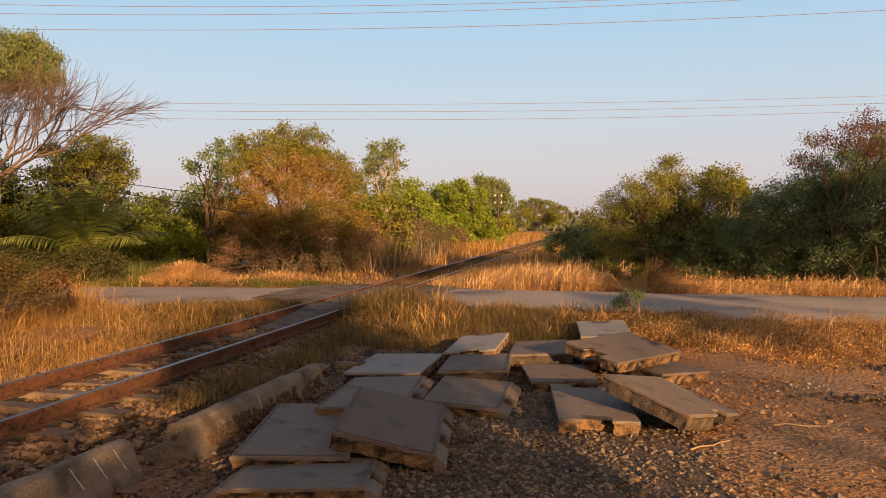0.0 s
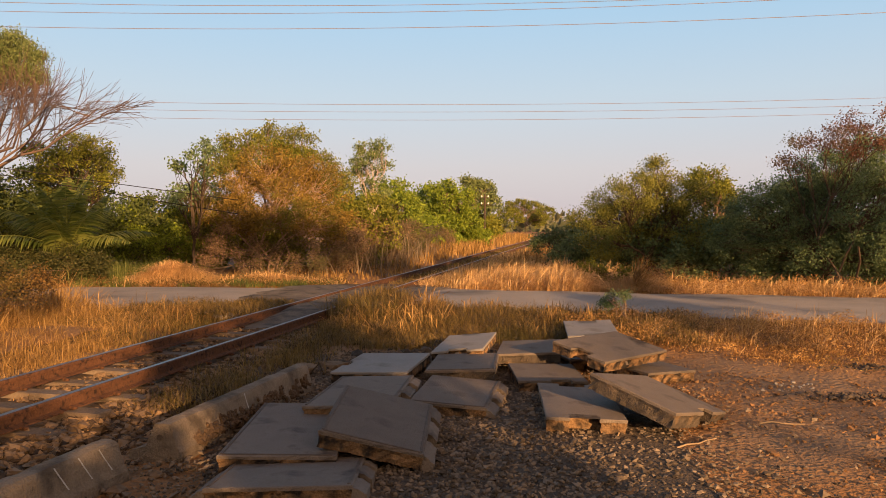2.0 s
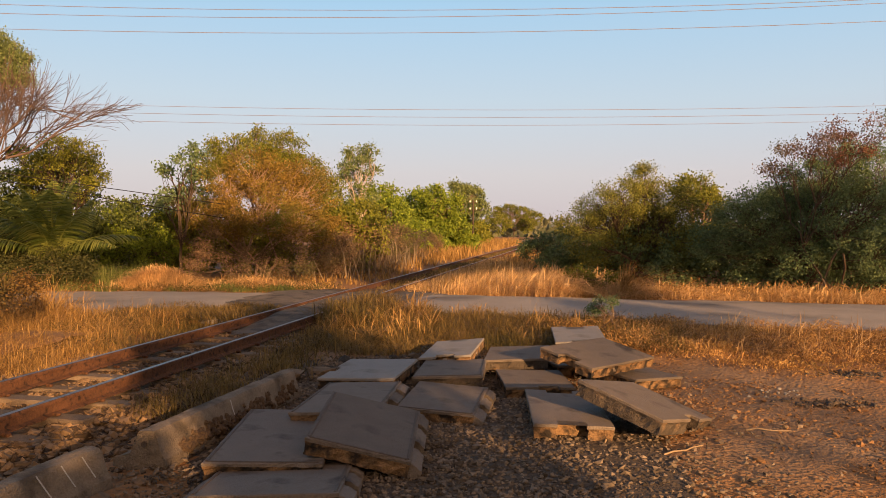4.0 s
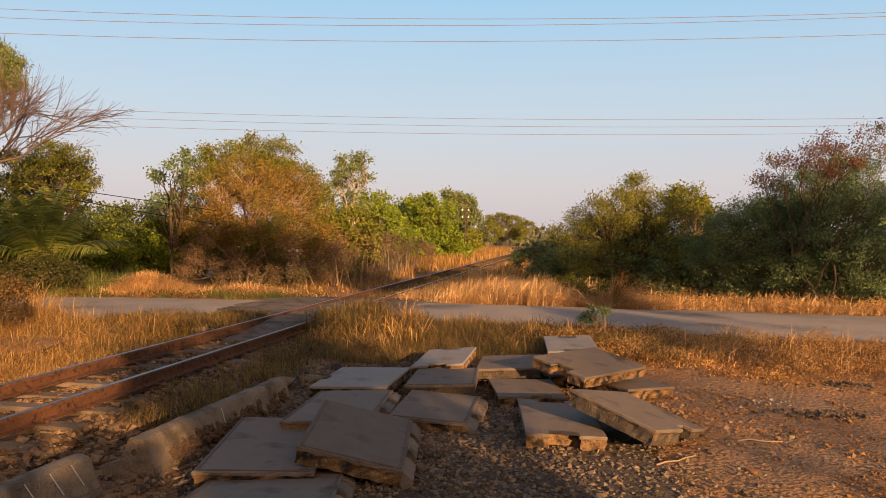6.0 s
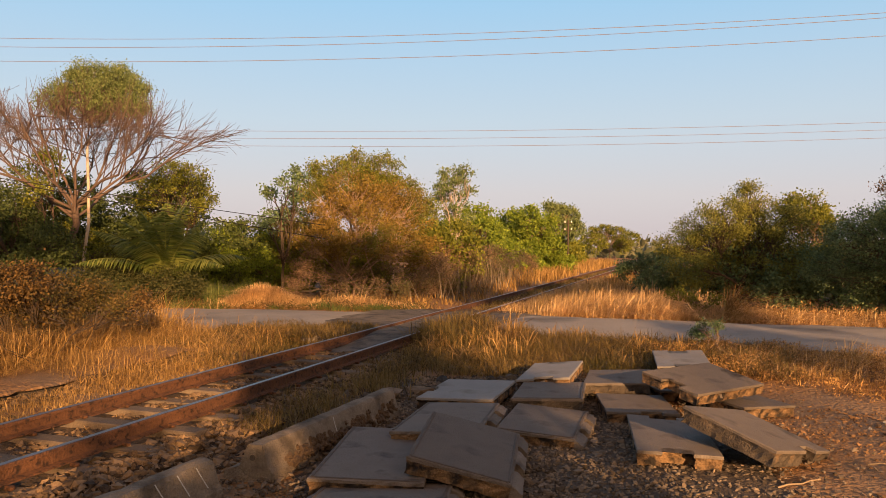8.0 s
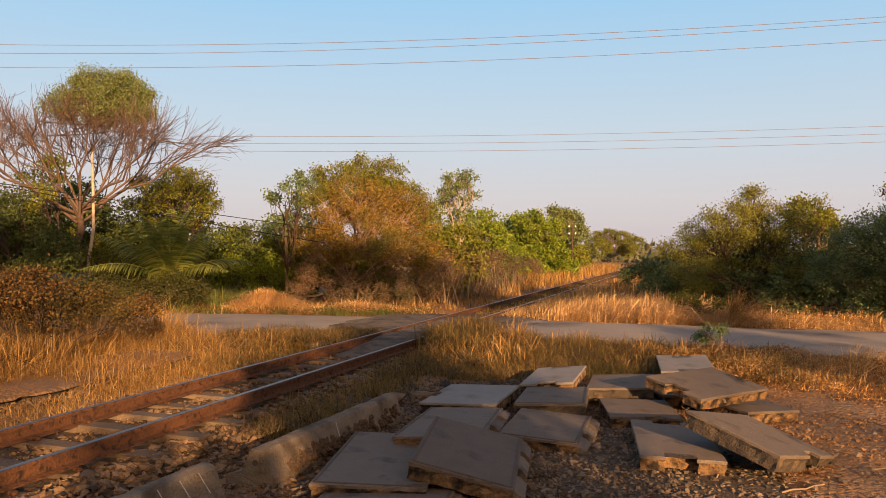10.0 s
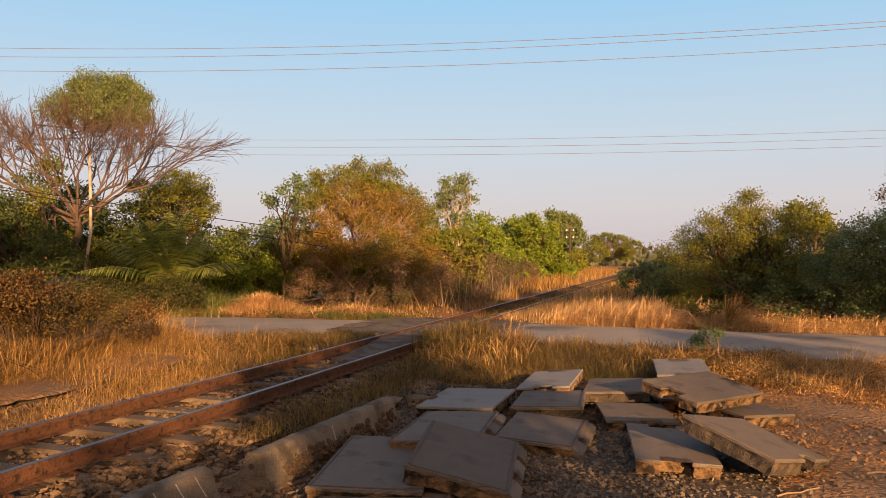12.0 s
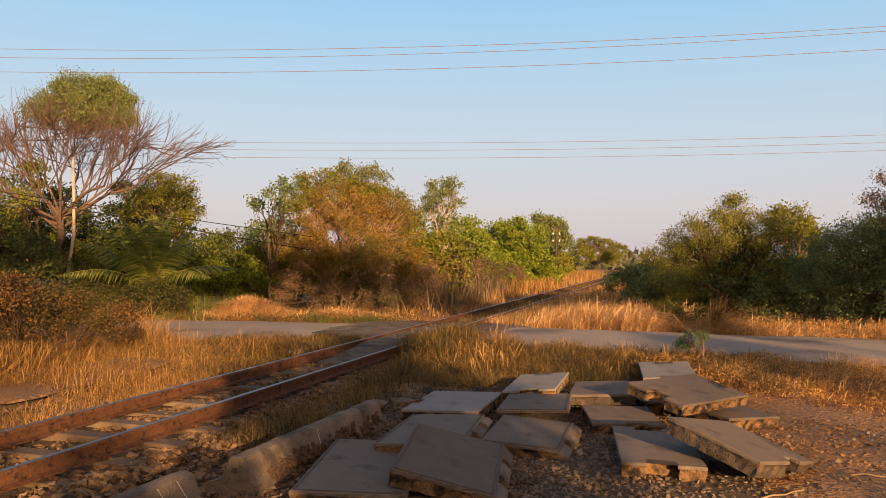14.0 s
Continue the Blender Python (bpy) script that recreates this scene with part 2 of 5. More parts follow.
def part(name, bm, mat, parent, label=""):
    me = bpy.data.meshes.new(name)
    bm.to_mesh(me)
    bm.free()
    ob = add(name, me, mat, parent)
    return tagged(ob, label)


def grid_mesh(xs, ys, zfun, name):
    X, Y = np.meshgrid(xs, ys)
    Z = zfun(X, Y)
    v = np.stack([X, Y, Z], -1).reshape(-1, 3)
    n = len(xs)
    i = (np.arange(len(ys) - 1)[:, None] * n + np.arange(n - 1)[None, :]).ravel()
    return mesh_from(v, np.stack([i, i + 1, i + n + 1, i + n], 1), name, True)


def wavy(x, y, seed=0.0):
    """Cheap smooth unevenness, about -1 to 1."""
    return (np.sin(1.7 * x + 1.1 * y + seed) + np.sin(-2.3 * x + 1.9 * y + 2 * seed) + 0.6 * np.sin(4.1 * x + 3.3 * y + seed)
            + 0.4 * np.sin(7.7 * x - 6.1 * y)) / 3.0


# ---- ground ----
xs = np.concatenate([-np.geomspace(1500, 16, 24), np.arange(-15.5, 15.6, 0.17), np.geomspace(16, 1500, 24)])
ys = np.concatenate([-np.geomspace(1500, 6, 20), np.arange(-5, 2, 0.5), np.arange(2, 22, 0.15), np.geomspace(22.3, 2500, 46)])
ground = add("ground", grid_mesh(xs, ys, lambda X, Y: ground_z(X, Y) + 0.012 * wavy(2.1 * X, 2.1 * Y) + 0.02 * wavy(0.6 * X, 0.6 * Y, 2)
                                 + rng.normal(0, 0.010, X.shape) * (Y > 2) * (Y < 22), "ground"), M_DIRT)
tagged(ground, "orange-brown bare dirt yard with gravel and dust", "ground", kind="structure")

# road, a slab with thickness
rx = np.concatenate([np.arange(-60, -14, 4.0), np.arange(-14, 14, 0.35), np.arange(14, 61, 4.0)])
rn, rf = np.interp(rx, ROAD_X, ROAD_NEAR), np.interp(rx, ROAD_X, ROAD_FAR)
rn = rn + 0.14 * np.sin(rx * 2.1) + 0.1 * np.sin(rx * 5.3)
rf = rf + 0.08 * np.sin(rx * 1.9 + 1) + 0.06 * np.sin(rx * 6.1)
prof = [(-0.01, -0.2), (0.0, -0.05), (0.12, -0.02), (0.35, 0.0), (0.65, 0.0), (0.90, -0.018), (1.0, -0.085), (1.01, -0.2)]


def road_point(a, n, f2, u, z):
    """A point of the road's surface, which dips under the infill at the rails."""
    y2 = n + (f2 - n) * u
    l2 = a * TL.x + y2 * TL.y
    dip = 0.055 * float(smooth(3.3, 4.0, l2) * (1 - smooth(6.9, 7.7, l2)))
    return (a, y2, z - dip + 0.006 * math.sin(a * 1.3 + u * 5))


rv = [road_point(a, n, f2, u, z) for a, n, f2 in zip(rx, rn, rf) for u, z in prof]
k = len(prof)
rfaces = [(i * k + j, i * k + j + 1, (i + 1) * k + j + 1, (i + 1) * k + j) for i in range(len(rx) - 1) for j in range(k - 1)]
rfaces = [f2[::-1] for f2 in rfaces]
road = add("road", mesh_from(rv, rfaces, "road"), M_ROAD)
tagged(road, "narrow worn grey asphalt road crossing the railway", "road", kind="structure")

# ballast bed under the track
bl = [(3.35, -0.36), (3.9, -0.28), (4.3, -0.19), (4.75, -0.205), (5.2, -0.195), (5.7, -0.205), (6.2, -0.20), (6.6, -0.28), (7.2, -0.36)]
bs = np.concatenate([np.arange(-14, 24, 0.3), np.arange(24, 90, 2.0)])


def level_up(s2):
    """How far the bed rises to the road at the crossing."""
    return float(smooth(12.8, 14.4, s2) * (1 - smooth(19.6, 21.5, s2)))


bv = [(*(on_track(s, l)).to_2d(), z + (-0.06 - z) * 0.85 * level_up(s) + 0.012 * math.sin(s * 5 + l * 9)) for s in bs for l, z in bl]
k = len(bl)
bf = [(i * k + j, (i + 1) * k + j, (i + 1) * k + j + 1, i * k + j + 1) for i in range(len(bs) - 1) for j in range(k - 1)]
bed = add("ballast_bed", mesh_from(bv, bf, "ballast_bed", True), M_BED)
tagged(bed, "dusty brown ballast bed under the rails", "ballast", kind="structure")

# ---- railway ----
track = tagged(new("railway_track"), "rusty single railway track on concrete sleepers with polished rail heads", "railway track")


def rail_mesh(s0, s1, l, head):
    """A flat-bottomed rail's web and foot, or its worn running surface."""
    if head:
        pr = [(-0.027, -0.004), (-0.022, 0.0015), (0.022, 0.0015), (0.027, -0.005)]
    else:
        pr = [(-0.062, -0.145), (-0.062, -0.133), (-0.012, -0.115), (-0.009, -0.045), (-0.033, -0.036), (-0.034, -0.009), (-0.026, -0.0015),
              (0.026, -0.0015), (0.034, -0.009), (0.033, -0.036), (0.009, -0.045), (0.012, -0.115), (0.062, -0.133), (0.062, -0.145)]
    ss = np.arange(s0, s1 + 0.1, 3.0)
    v = [tuple(on_track(s, l + a, z)) for s in ss for a, z in pr]
    k = len(pr)
    rim = k - 1 if head else k
    fs = [(i * k + j, i * k + (j + 1) % k, (i + 1) * k + (j + 1) % k, (i + 1) * k + j) for i in range(len(ss) - 1) for j in range(rim)]
    return mesh_from(v, [f2 for f2 in fs], "rail")


for l in (RAIL_NEAR, RAIL_FAR):
    r = add("rail", rail_mesh(-14, 130, l, False), M_RUST, track)
    tagged(add("running_surface", rail_mesh(-14, 130, l, True), M_HEAD, r), "polished steel top of the rail")

bm = bmesh.new()
bmesh.ops.create_cube(bm, size=1)
for v in bm.verts:
    v.co = Vector((v.co.x * 1.9, v.co.y * (0.20 if v.co.z > 0 else 0.26), v.co.z * 0.17))
bmesh.ops.bevel(bm, geom=bm.edges[:], offset=0.012, segments=1, affect="EDGES")
sleeper_me = bpy.data.meshes.new("sleeper")
bm.to_mesh(sleeper_me)
bm.free()
sleeper_me.materials.append(M_SLEEPER)
bm = bmesh.new()
bmesh.ops.create_cube(bm, size=1, matrix=Matrix.Diagonal((0.07, 0.05, 0.035, 1)))
bmesh.ops.bevel(bm, geom=bm.edges[:], offset=0.01, segments=1, affect="EDGES")
clip_me = bpy.data.meshes.new("rail_clip")
bm.to_mesh(clip_me)
bm.free()
clip_me.materials.append(M_RUST)
for i in range(96):
    s = 1.2 + i * 0.62
    if 12.6 < s < 20.0:
        continue
    p = on_track(s, TRACK_C, (-0.238 if s < 8 else -0.252) + rng.normal(0, 0.014))
    sl = add("sleeper", sleeper_me, None, track, pose(*p, rng.normal(0, 0.6), rng.normal(0, 0.6), -TRACK_A + rng.normal(0, 1.2)))
    if s < 15:
        for a in (RAIL_NEAR - TRACK_C, RAIL_FAR - TRACK_C):
            for o in (-0.09, 0.09):
                add("rail_clip", clip_me, None, sl, pose(-a + o, 0, 0.10))

# asphalt infill between and beside the rails at the crossing
for l0, l1 in ((3.2, 4.62), (4.80, 5.68), (5.84, 7.9)):
    s_in = 11.7 if l0 in (4.80,) else 13.1
    ss = np.arange(s_in, 20.6, 0.3)
    v, fs = [], []
    out_edge = 1 if l0 > 5.7 else 0 if l0 < 4 else -1
    for s in ss:
        for u in np.linspace(0, 1, 5):
            out = (u if l0 > 5.7 else 1 - u if l0 < 4 else 0) * (0.25 * math.sin(2.1 * s + l0) + 0.12 * math.sin(5.7 * s))
            p = on_track(s + 0.12 * math.sin(7 * u + l0), l0 + (l1 - l0) * u + out)
            v.append((p.x, p.y, -0.012 + 0.008 * math.sin(3 * s + 9 * u) - (0.03 if u in (0, 1) else 0) - (0.06 if out_edge == u else 0) + 0.5 * abs(out) * -0.1 + rng.normal(0, 0.006) - 0.15 * float(1 - smooth(s_in, s_in + 2.6, s) * (1 - smooth(18.2, 20.4, s)))))
    n = len(v)
    v += [(a, b, -0.2) for a, b, _ in v]
    for i in range(len(ss) - 1):
        for j in range(4):
            fs.append((i * 5 + j, (i + 1) * 5 + j, (i + 1) * 5 + j + 1, i * 5 + j + 1))
        for j in (0, 4):
            q = (i * 5 + j, (i + 1) * 5 + j, (i + 1) * 5 + j + n, i * 5 + j + n)
            fs.append(q)
    for i in (0, len(ss) - 1):
        for j in range(4):
            fs.append((i * 5 + j, i * 5 + j + 1, i * 5 + j + 1 + n, i * 5 + j + n))
    tagged(add("crossing_infill", mesh_from(v, fs, "crossing_infill"), M_INFILL, road), "patched dark asphalt beside the rails")

# low undercut soil bank beyond the rails
bp = [(7.70, -0.10), (7.74, 0.06), (7.58, 0.105), (7.59, 0.13), (7.72, 0.15), (8.25, 0.155), (9.0, 0.10), (9.9, -0.05)]
bv, ss = [], np.arange(3.6, 11.6, 0.12)
for s in ss:
    end = float(smooth(3.6, 4.6, s) * (1 - smooth(10.2, 11.5, s)))
    for j, (l, z) in enumerate(bp):
        wob = (0.05 * math.sin(2.3 * s) + 0.03 * math.sin(6.1 * s + 1) + rng.normal(0, 0.012)) * (j < 5)
        p = on_track(s, l + wob)
        bv.append((p.x, p.y, float(ground_z(p.x, p.y)) + z * end + (rng.normal(0, 0.006) - 0.03 * (1 - end))))
k = len(bp)
bank_me = mesh_from(bv, [(i * k + j, (i + 1) * k + j, (i + 1) * k + j + 1, i * k + j + 1) for i in range(len(ss) - 1) for j in range(k - 1)], "soil_bank")
bank_me.materials.append(M_DIRT)
bank_me.materials.append(M_SOIL_SHADE)
# faces under the lip are darker: shade of the overhang put into the colour
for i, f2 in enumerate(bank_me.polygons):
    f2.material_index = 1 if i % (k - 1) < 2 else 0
tagged(add("soil_bank", bank_me, None), "low brown soil bank, its undercut coloured dark for soil and shade", "ground", kind="structure")

# dark gravelly patch round the slabs, a thin sheet on the dirt
gv, gf, m = [], [], 40
for j in range(9):
    for i in range(m):
        a = 2 * math.pi * i / m
        w = (j / 8) * (1 + 0.07 * math.sin(3 * a) + 0.05 * math.sin(7 * a + 1) + 0.04 * math.sin(13 * a))
        x, y = 0.05 + 2.35 * w * math.cos(a) - 0.32 * w * math.sin(a) * 2, 7.2 + 4.0 * w * math.sin(a)
        gv.append((x, y, float(ground_z(x, y)) + (0.028 if j < 8 else -0.02)))
for j in range(8):
    for i in range(m):
        gf.append((j * m + i, (j + 1) * m + i, (j + 1) * m + (i + 1) % m, j * m + (i + 1) % m))
patch = add("gravel_patch", mesh_from(gv, gf, "gravel_patch", True), material("gravel_dust", (0.045, 0.034, 0.025), (0.15, 0.11, 0.078), 6, 45, 0.95, 1.0, bump_dist=0.04))
tagged(patch, "dark grey-brown gravelly ground round the slabs", "ground", kind="structure")

# ---- stones ----
bm = bmesh.new()
bmesh.ops.create_icosphere(bm, subdivisions=1, radius=1)
ICO_V = np.array([v.co[:] for v in bm.verts])
ICO_F = np.array([[v.index for v in f2.verts] for f2 in bm.faces])
bm.free()


def rotations(n):
    q = rng.normal(size=(n, 4))
    q /= np.linalg.norm(q, axis=1)[:, None]
    w, x, y, z = q.T
    return np.stack([np.stack([1 - 2 * (y * y + z * z), 2 * (x * y - z * w), 2 * (x * z + y * w)], -1),
                     np.stack([2 * (x * y + z * w), 1 - 2 * (x * x + z * z), 2 * (y * z - x * w)], -1),
                     np.stack([2 * (x * z - y * w), 2 * (y * z + x * w), 1 - 2 * (x * x + y * y)], -1)], 1)


OCT_V = np.array([(1, 0, 0), (-1, 0, 0), (0, 1, 0), (0, -1, 0), (0, 0, 1), (0, 0, -1)], float)
OCT_F = np.array([(0, 2, 4), (2, 1, 4), (1, 3, 4), (3, 0, 4), (2, 0, 5), (1, 2, 5), (3, 1, 5), (0, 3, 5)])


def stones(name, pts, sizes, mat, label, category="gravel", fine=False):
    n = len(pts)
    SV, SF = (OCT_V * 1.15, OCT_F) if fine else (ICO_V, ICO_F)
    base = SV[None] * rng.uniform(0.45 if fine else 0.62, 1.4, (n, len(SV), 1)) * (rng.uniform(0.55, 1.2, (n, 1, 3)))
    base = np.einsum("nij,nvj->nvi", rotations(n), base) * np.asarray(sizes)[:, None, None] * 0.5 * np.array([1.08, 1.08, 0.72])
    v = base + np.asarray(pts)[:, None, :]
    fs = (SF[None] + (np.arange(n) * len(SV))[:, None, None]).reshape(-1, 3)
    ob = add(name, mesh_from(v.reshape(-1, 3), fs, name), mat)
    return tagged(ob, label, category, kind="stuff")


def bed_z(l):
    return np.interp(l, [a for a, _ in bl], [z for _, z in bl])


n = 33000
s = 2.8 + 11.2 * rng.random(n) ** 1.5
l = rng.uniform(3.3, 8.2, n)
keep = rng.random(n) < np.where(l < 4.4, 1.0, np.where(l < 6.3, 0.5, 0.5))
s, l = s[keep], l[keep]
px, py = TD.x * s + TL.x * l, TD.y * s + TL.y * l
sz = np.minimum(rng.gamma(3.0, 0.013, len(s)) + 0.03, 0.11) * np.where((l > 4.6) & (l < 6.0), 0.7, 1.0)
near_rail = (np.abs(l - RAIL_NEAR) < 0.09) | (np.abs(l - RAIL_FAR) < 0.09)
k = ~near_rail
stones("ballast_stones", np.stack([px, py, np.where(l < 7.2, bed_z(l), ground_z(px, py)) + sz * 0.2], 1)[k], sz[k], M_BALLAST, "loose brown crushed ballast stones along the rails", fine=True)

n = 22000
x = rng.normal(-0.1, 1.25, n)
y = rng.uniform(4.2, 10.8, n)
x = x - 0.10 * (y - 6)
k = (x * TL.x + y * TL.y) < 3.5
x, y = x[k], y[k]
sz = rng.uniform(0.018, 0.052, len(x)) * np.where(rng.random(len(x)) < 0.04, 1.7, 1)
stones("gravel", np.stack([x, y, ground_z(x, y) + 0.022 + sz * 0.2], 1), sz, M_GRAVEL, "grey-brown crushed gravel on the yard", fine=True)
n = 27000
x, y = rng.uniform(0.6, 9.0, n), rng.uniform(3.6, 11.4, n)
sz = np.minimum(rng.gamma(2.0, 0.0075, n) + 0.008, 0.06)
k = rng.random(n) < (0.25 + 0.75 * (wavy(x, y) > 0.0)) * np.clip(1.6 - 0.12 * x, 0.35, 1)
stones("dirt_clods", np.stack([x, y, ground_z(x, y) + sz * 0.12], 1)[k], sz[k], M_CLOD,
       "orange-brown clods and pebbles strewn on bare dirt", "clods", fine=True)
for x, y, sz in ((2.75, 6.05, 0.11), (4.55, 7.75, 0.08), (5.6, 9.1, 0.09), (-2.35, 5.45, 0.15), (-2.0, 5.55, 0.12), (-2.15, 5.2, 0.17), (2.55, 8.35, 0.16), (-1.55, 9.3, 0.5), (-1.25, 9.65, 0.36), (-6.55, 20.0, 0.34)):
    v = ICO_V * rng.uniform(0.55, 1.3, (len(ICO_V), 1)) * sz * 0.5 * np.array([1.2, 0.9, 0.55])
    st = add("stone", mesh_from(v, ICO_F, "stone"), M_BALLAST if x < 1 else M_CLOD, None, pose(x, y, float(ground_z(x, y)) + sz * 0.12, 0, 0, rng.uniform(0, 360)))
    tagged(st, "rough brown lump of rock on the ground", "stone", "stones on the ground")

stone_kinds = {}
for kind, mat in (("ballast_stone", M_BALLAST1), ("gravel_stone", M_GRAVEL1)):
    for i in range(7):
        me = mesh_from(ICO_V * rng.uniform(0.6, 1.3, (len(ICO_V), 1)) * rng.uniform(0.65, 1.15, 3), ICO_F, kind)
        me.materials.append(mat)
        stone_kinds.setdefault(kind, []).append(me)
for i in range(280):
    l = rng.uniform(3.45, 4.5)
    s = 3.2 + 4.6 * rng.random() ** 1.2
    q = on_track(s, l, float(bed_z(l)))
    r = rng.uniform(0.028, 0.055)
    add("ballast_stone", stone_kinds["ballast_stone"][i % 7], None, bed, Matrix.Translation(q + Vector((0, 0, r * 0.55))) @ Euler(rng.uniform(0, 6.3, 3)).to_matrix().to_4x4() @ Matrix.Diagonal((r, r, r * 0.8, 1)))
for i in range(260):
    x, y = rng.uniform(-0.35, 1.3), rng.uniform(4.6, 6.6)
    r = rng.uniform(0.015, 0.028)
    add("gravel_stone", stone_kinds["gravel_stone"][i % 7], None, patch, Matrix.Translation((x, y, float(ground_z(x, y)) + 0.03 + r * 0.5)) @ Euler(rng.uniform(0, 6.3, 3)).to_matrix().to_4x4() @ Matrix.Diagonal((r, r, r * 0.8, 1)))

# dark lumps of broken asphalt behind the slabs
n = 900
u = rng.random(n)
x, y = -2.5 + 3.0 * u + rng.normal(0, 0.22, n), 8.8 + 2.3 * u + rng.normal(0, 0.25, n)
sz = rng.gamma(2.0, 0.022, n) + 0.02
stones("asphalt_rubble", np.stack([x, y, ground_z(x, y) + sz * 0.2], 1), sz, material("broken_asphalt", (0.035, 0.03, 0.026), (0.13, 0.105, 0.085), 4, 30, 0.95, 0.4, island=0.9),
       "dark broken asphalt lumps behind the slabs", "rubble")
for x, y, w in ((4.4, 8.05, 0.28), (5.45, 9.45, 0.25)):
    n = 160
    px, py = x + rng.normal(0, w, n), y + rng.normal(0, w * 0.35, n)
    sz = rng.gamma(2.0, 0.012, n) + 0.012
    stones("burnt_debris", np.stack([px, py, ground_z(px, py) + sz * 0.2], 1), sz, M_SOIL_SHADE, "small patch of black burnt debris on dirt", "debris")
n = 22
px, py = 4.1 + rng.normal(0, 0.22, n), 8.55 + rng.normal(0, 0.12, n)
sz = rng.uniform(0.02, 0.05, n)
stones("pale_pebbles", np.stack([px, py, ground_z(px, py) + sz * 0.25], 1), sz, M_SLABPALE_SHEEN, "few pale pebbles on the dirt", "pebbles")

# ---- concrete slabs ----


def slab(loc, yaw, rx=0, ry=0, w=0.78, l=1.15, t=0.13, cuts=(), flange="", rim="we", label="", top_mat=None, side_mat=None):
    """A lifted crossing panel: flat top in a thin steel rim, rectangular cuts in its edges, chipped rubbly sides, stepped lower
    flanges with teeth. cuts: (side, place along it 0 to 1, width, depth); sides are s, e, n, w of its own plan."""
    top = tagged(new("concrete_slab"), label or "discarded brown-grey concrete crossing slab with broken edges", "concrete slab", "heap of concrete slabs")
    top.matrix_basis = pose(*loc, rx, ry, yaw)
    a, b = w / 2, l / 2
    corners = {"s": ((-a, -b), (a, -b)), "e": ((a, -b), (a, b)), "n": ((a, b), (-a, b)), "w": ((-a, b), (-a, -b))}
    ring = []
    for side in "senw":
        p0, p1 = Vector(corners[side][0]), Vector(corners[side][1])
        d = (p1 - p0).normalized()
        inner = Vector((-d.y, d.x))
        ring.append(p0)
        for _, at, wide, deep in sorted(c2 for c2 in cuts if c2[0] == side):
            m0, m1 = p0.lerp(p1, at) - d * wide / 2, p0.lerp(p1, at) + d * wide / 2
            ring += [m0, m0 + inner * deep, m1 + inner * deep, m1]
    fine_ring = []
    for i in range(len(ring)):
        p0, p1 = ring[i], ring[(i + 1) % len(ring)]
        m = max(1, int((p1 - p0).length / 0.05))
        fine_ring += [p0.lerp(p1, j / m) for j in range(m)]
    n = len(fine_ring)
    bm = bmesh.new()
    rings = []
    for z, back, rough in ((0.0, 0.007, 0.0012), (-0.007, 0.0, 0.002), (-0.028, 0.001, 0.003), (-0.055, 0.006, 0.008), (-t * 0.7, 0.007, 0.007), (-t, 0.012, 0.005)):
        row = []
        for i in range(n):
            d = (fine_ring[(i + 1) % n] - fine_ring[i - 1]).normalized()
            inner = Vector((-d.y, d.x))
            chip = rng.gamma(0.35, 0.012) if z > -0.03 else rng.gamma(0.5, 0.012)
            p2 = fine_ring[i] + inner * (back + abs(rng.normal(0, rough)) + min(chip, 0.03) * (0.35 if z > -0.03 else 1.0))
            row.append(bm.verts.new((p2.x, p2.y, z + rng.normal(0, rough * 0.5) * (z < 0))))
        rings.append(row)
    for r0, r1 in zip(rings, rings[1:]):
        for i in range(n):
            j = (i + 1) % n
            bm.faces.new((r1[i], r1[j], r0[j], r0[i]))
    bm.faces.new(rings[0])
    bm.faces.new(rings[-1][::-1])
    bmesh.ops.triangulate(bm, faces=[f2 for f2 in bm.faces if len(f2.verts) > 4])
    bmesh.ops.recalc_face_normals(bm, faces=bm.faces[:])
    ob = part("body", bm, top_mat or M_SLAB, top)
    ob.data.materials.append(side_mat or M_SLABSIDE)
    for p2 in ob.data.polygons:
        if p2.normal.z < 0.5 and p2.center.z < -0.02:
            p2.material_index = 1
    # thin steel rim a hand's width inside the edge
    for side in rim:
        along = l if side in "we" else w
        off = (a if side in "we" else b) - 0.03
        m2 = {"w": (-off, 0), "e": (off, 0), "s": (0, -off), "n": (0, off)}[side]
        size = (0.022, along - 0.07) if side in "we" else (along - 0.07, 0.022)
        bm = bmesh.new()
        bmesh.ops.create_cube(bm, size=1, matrix=Matrix.Translation((*m2, 0.001)) @ Matrix.Diagonal((*size, 0.012, 1)))
        bmesh.ops.bevel(bm, geom=bm.edges[:], offset=0.004, segments=1, affect="EDGES")
        part("edge_strip", bm, M_STRIP, top, "dull steel edge strip")
    # lower flange with teeth
    for side in flange:
        p0, p1 = Vector(corners[side][0]), Vector(corners[side][1])
        d = (p1 - p0).normalized()
        outer = Vector((d.y, -d.x))
        long = (p1 - p0).length
        for u0, u1 in ((0.0, 0.30), (0.40, 0.68), (0.75, 1.0)):
            bm = bmesh.new()
            prof = [(-0.012, -0.016), (0.03, -0.024), (0.066, -0.052), (0.086, -0.060), (0.085, -t), (-0.012, -t)]
            rows = []
            for u in np.linspace(u0 + 0.012, u1 - 0.012, 5):
                c2 = p0 + d * long * float(u)
                rows.append([bm.verts.new((*(c2 + outer * (o2 + rng.normal(0, 0.002))), z2 + rng.normal(0, 0.002))) for o2, z2 in prof])
            for r0, r1 in zip(rows, rows[1:]):
                for i in range(6):
                    bm.faces.new((r0[i], r0[(i + 1) % 6], r1[(i + 1) % 6], r1[i]))
            bm.faces.new(rows[0]), bm.faces.new(rows[-1][::-1])
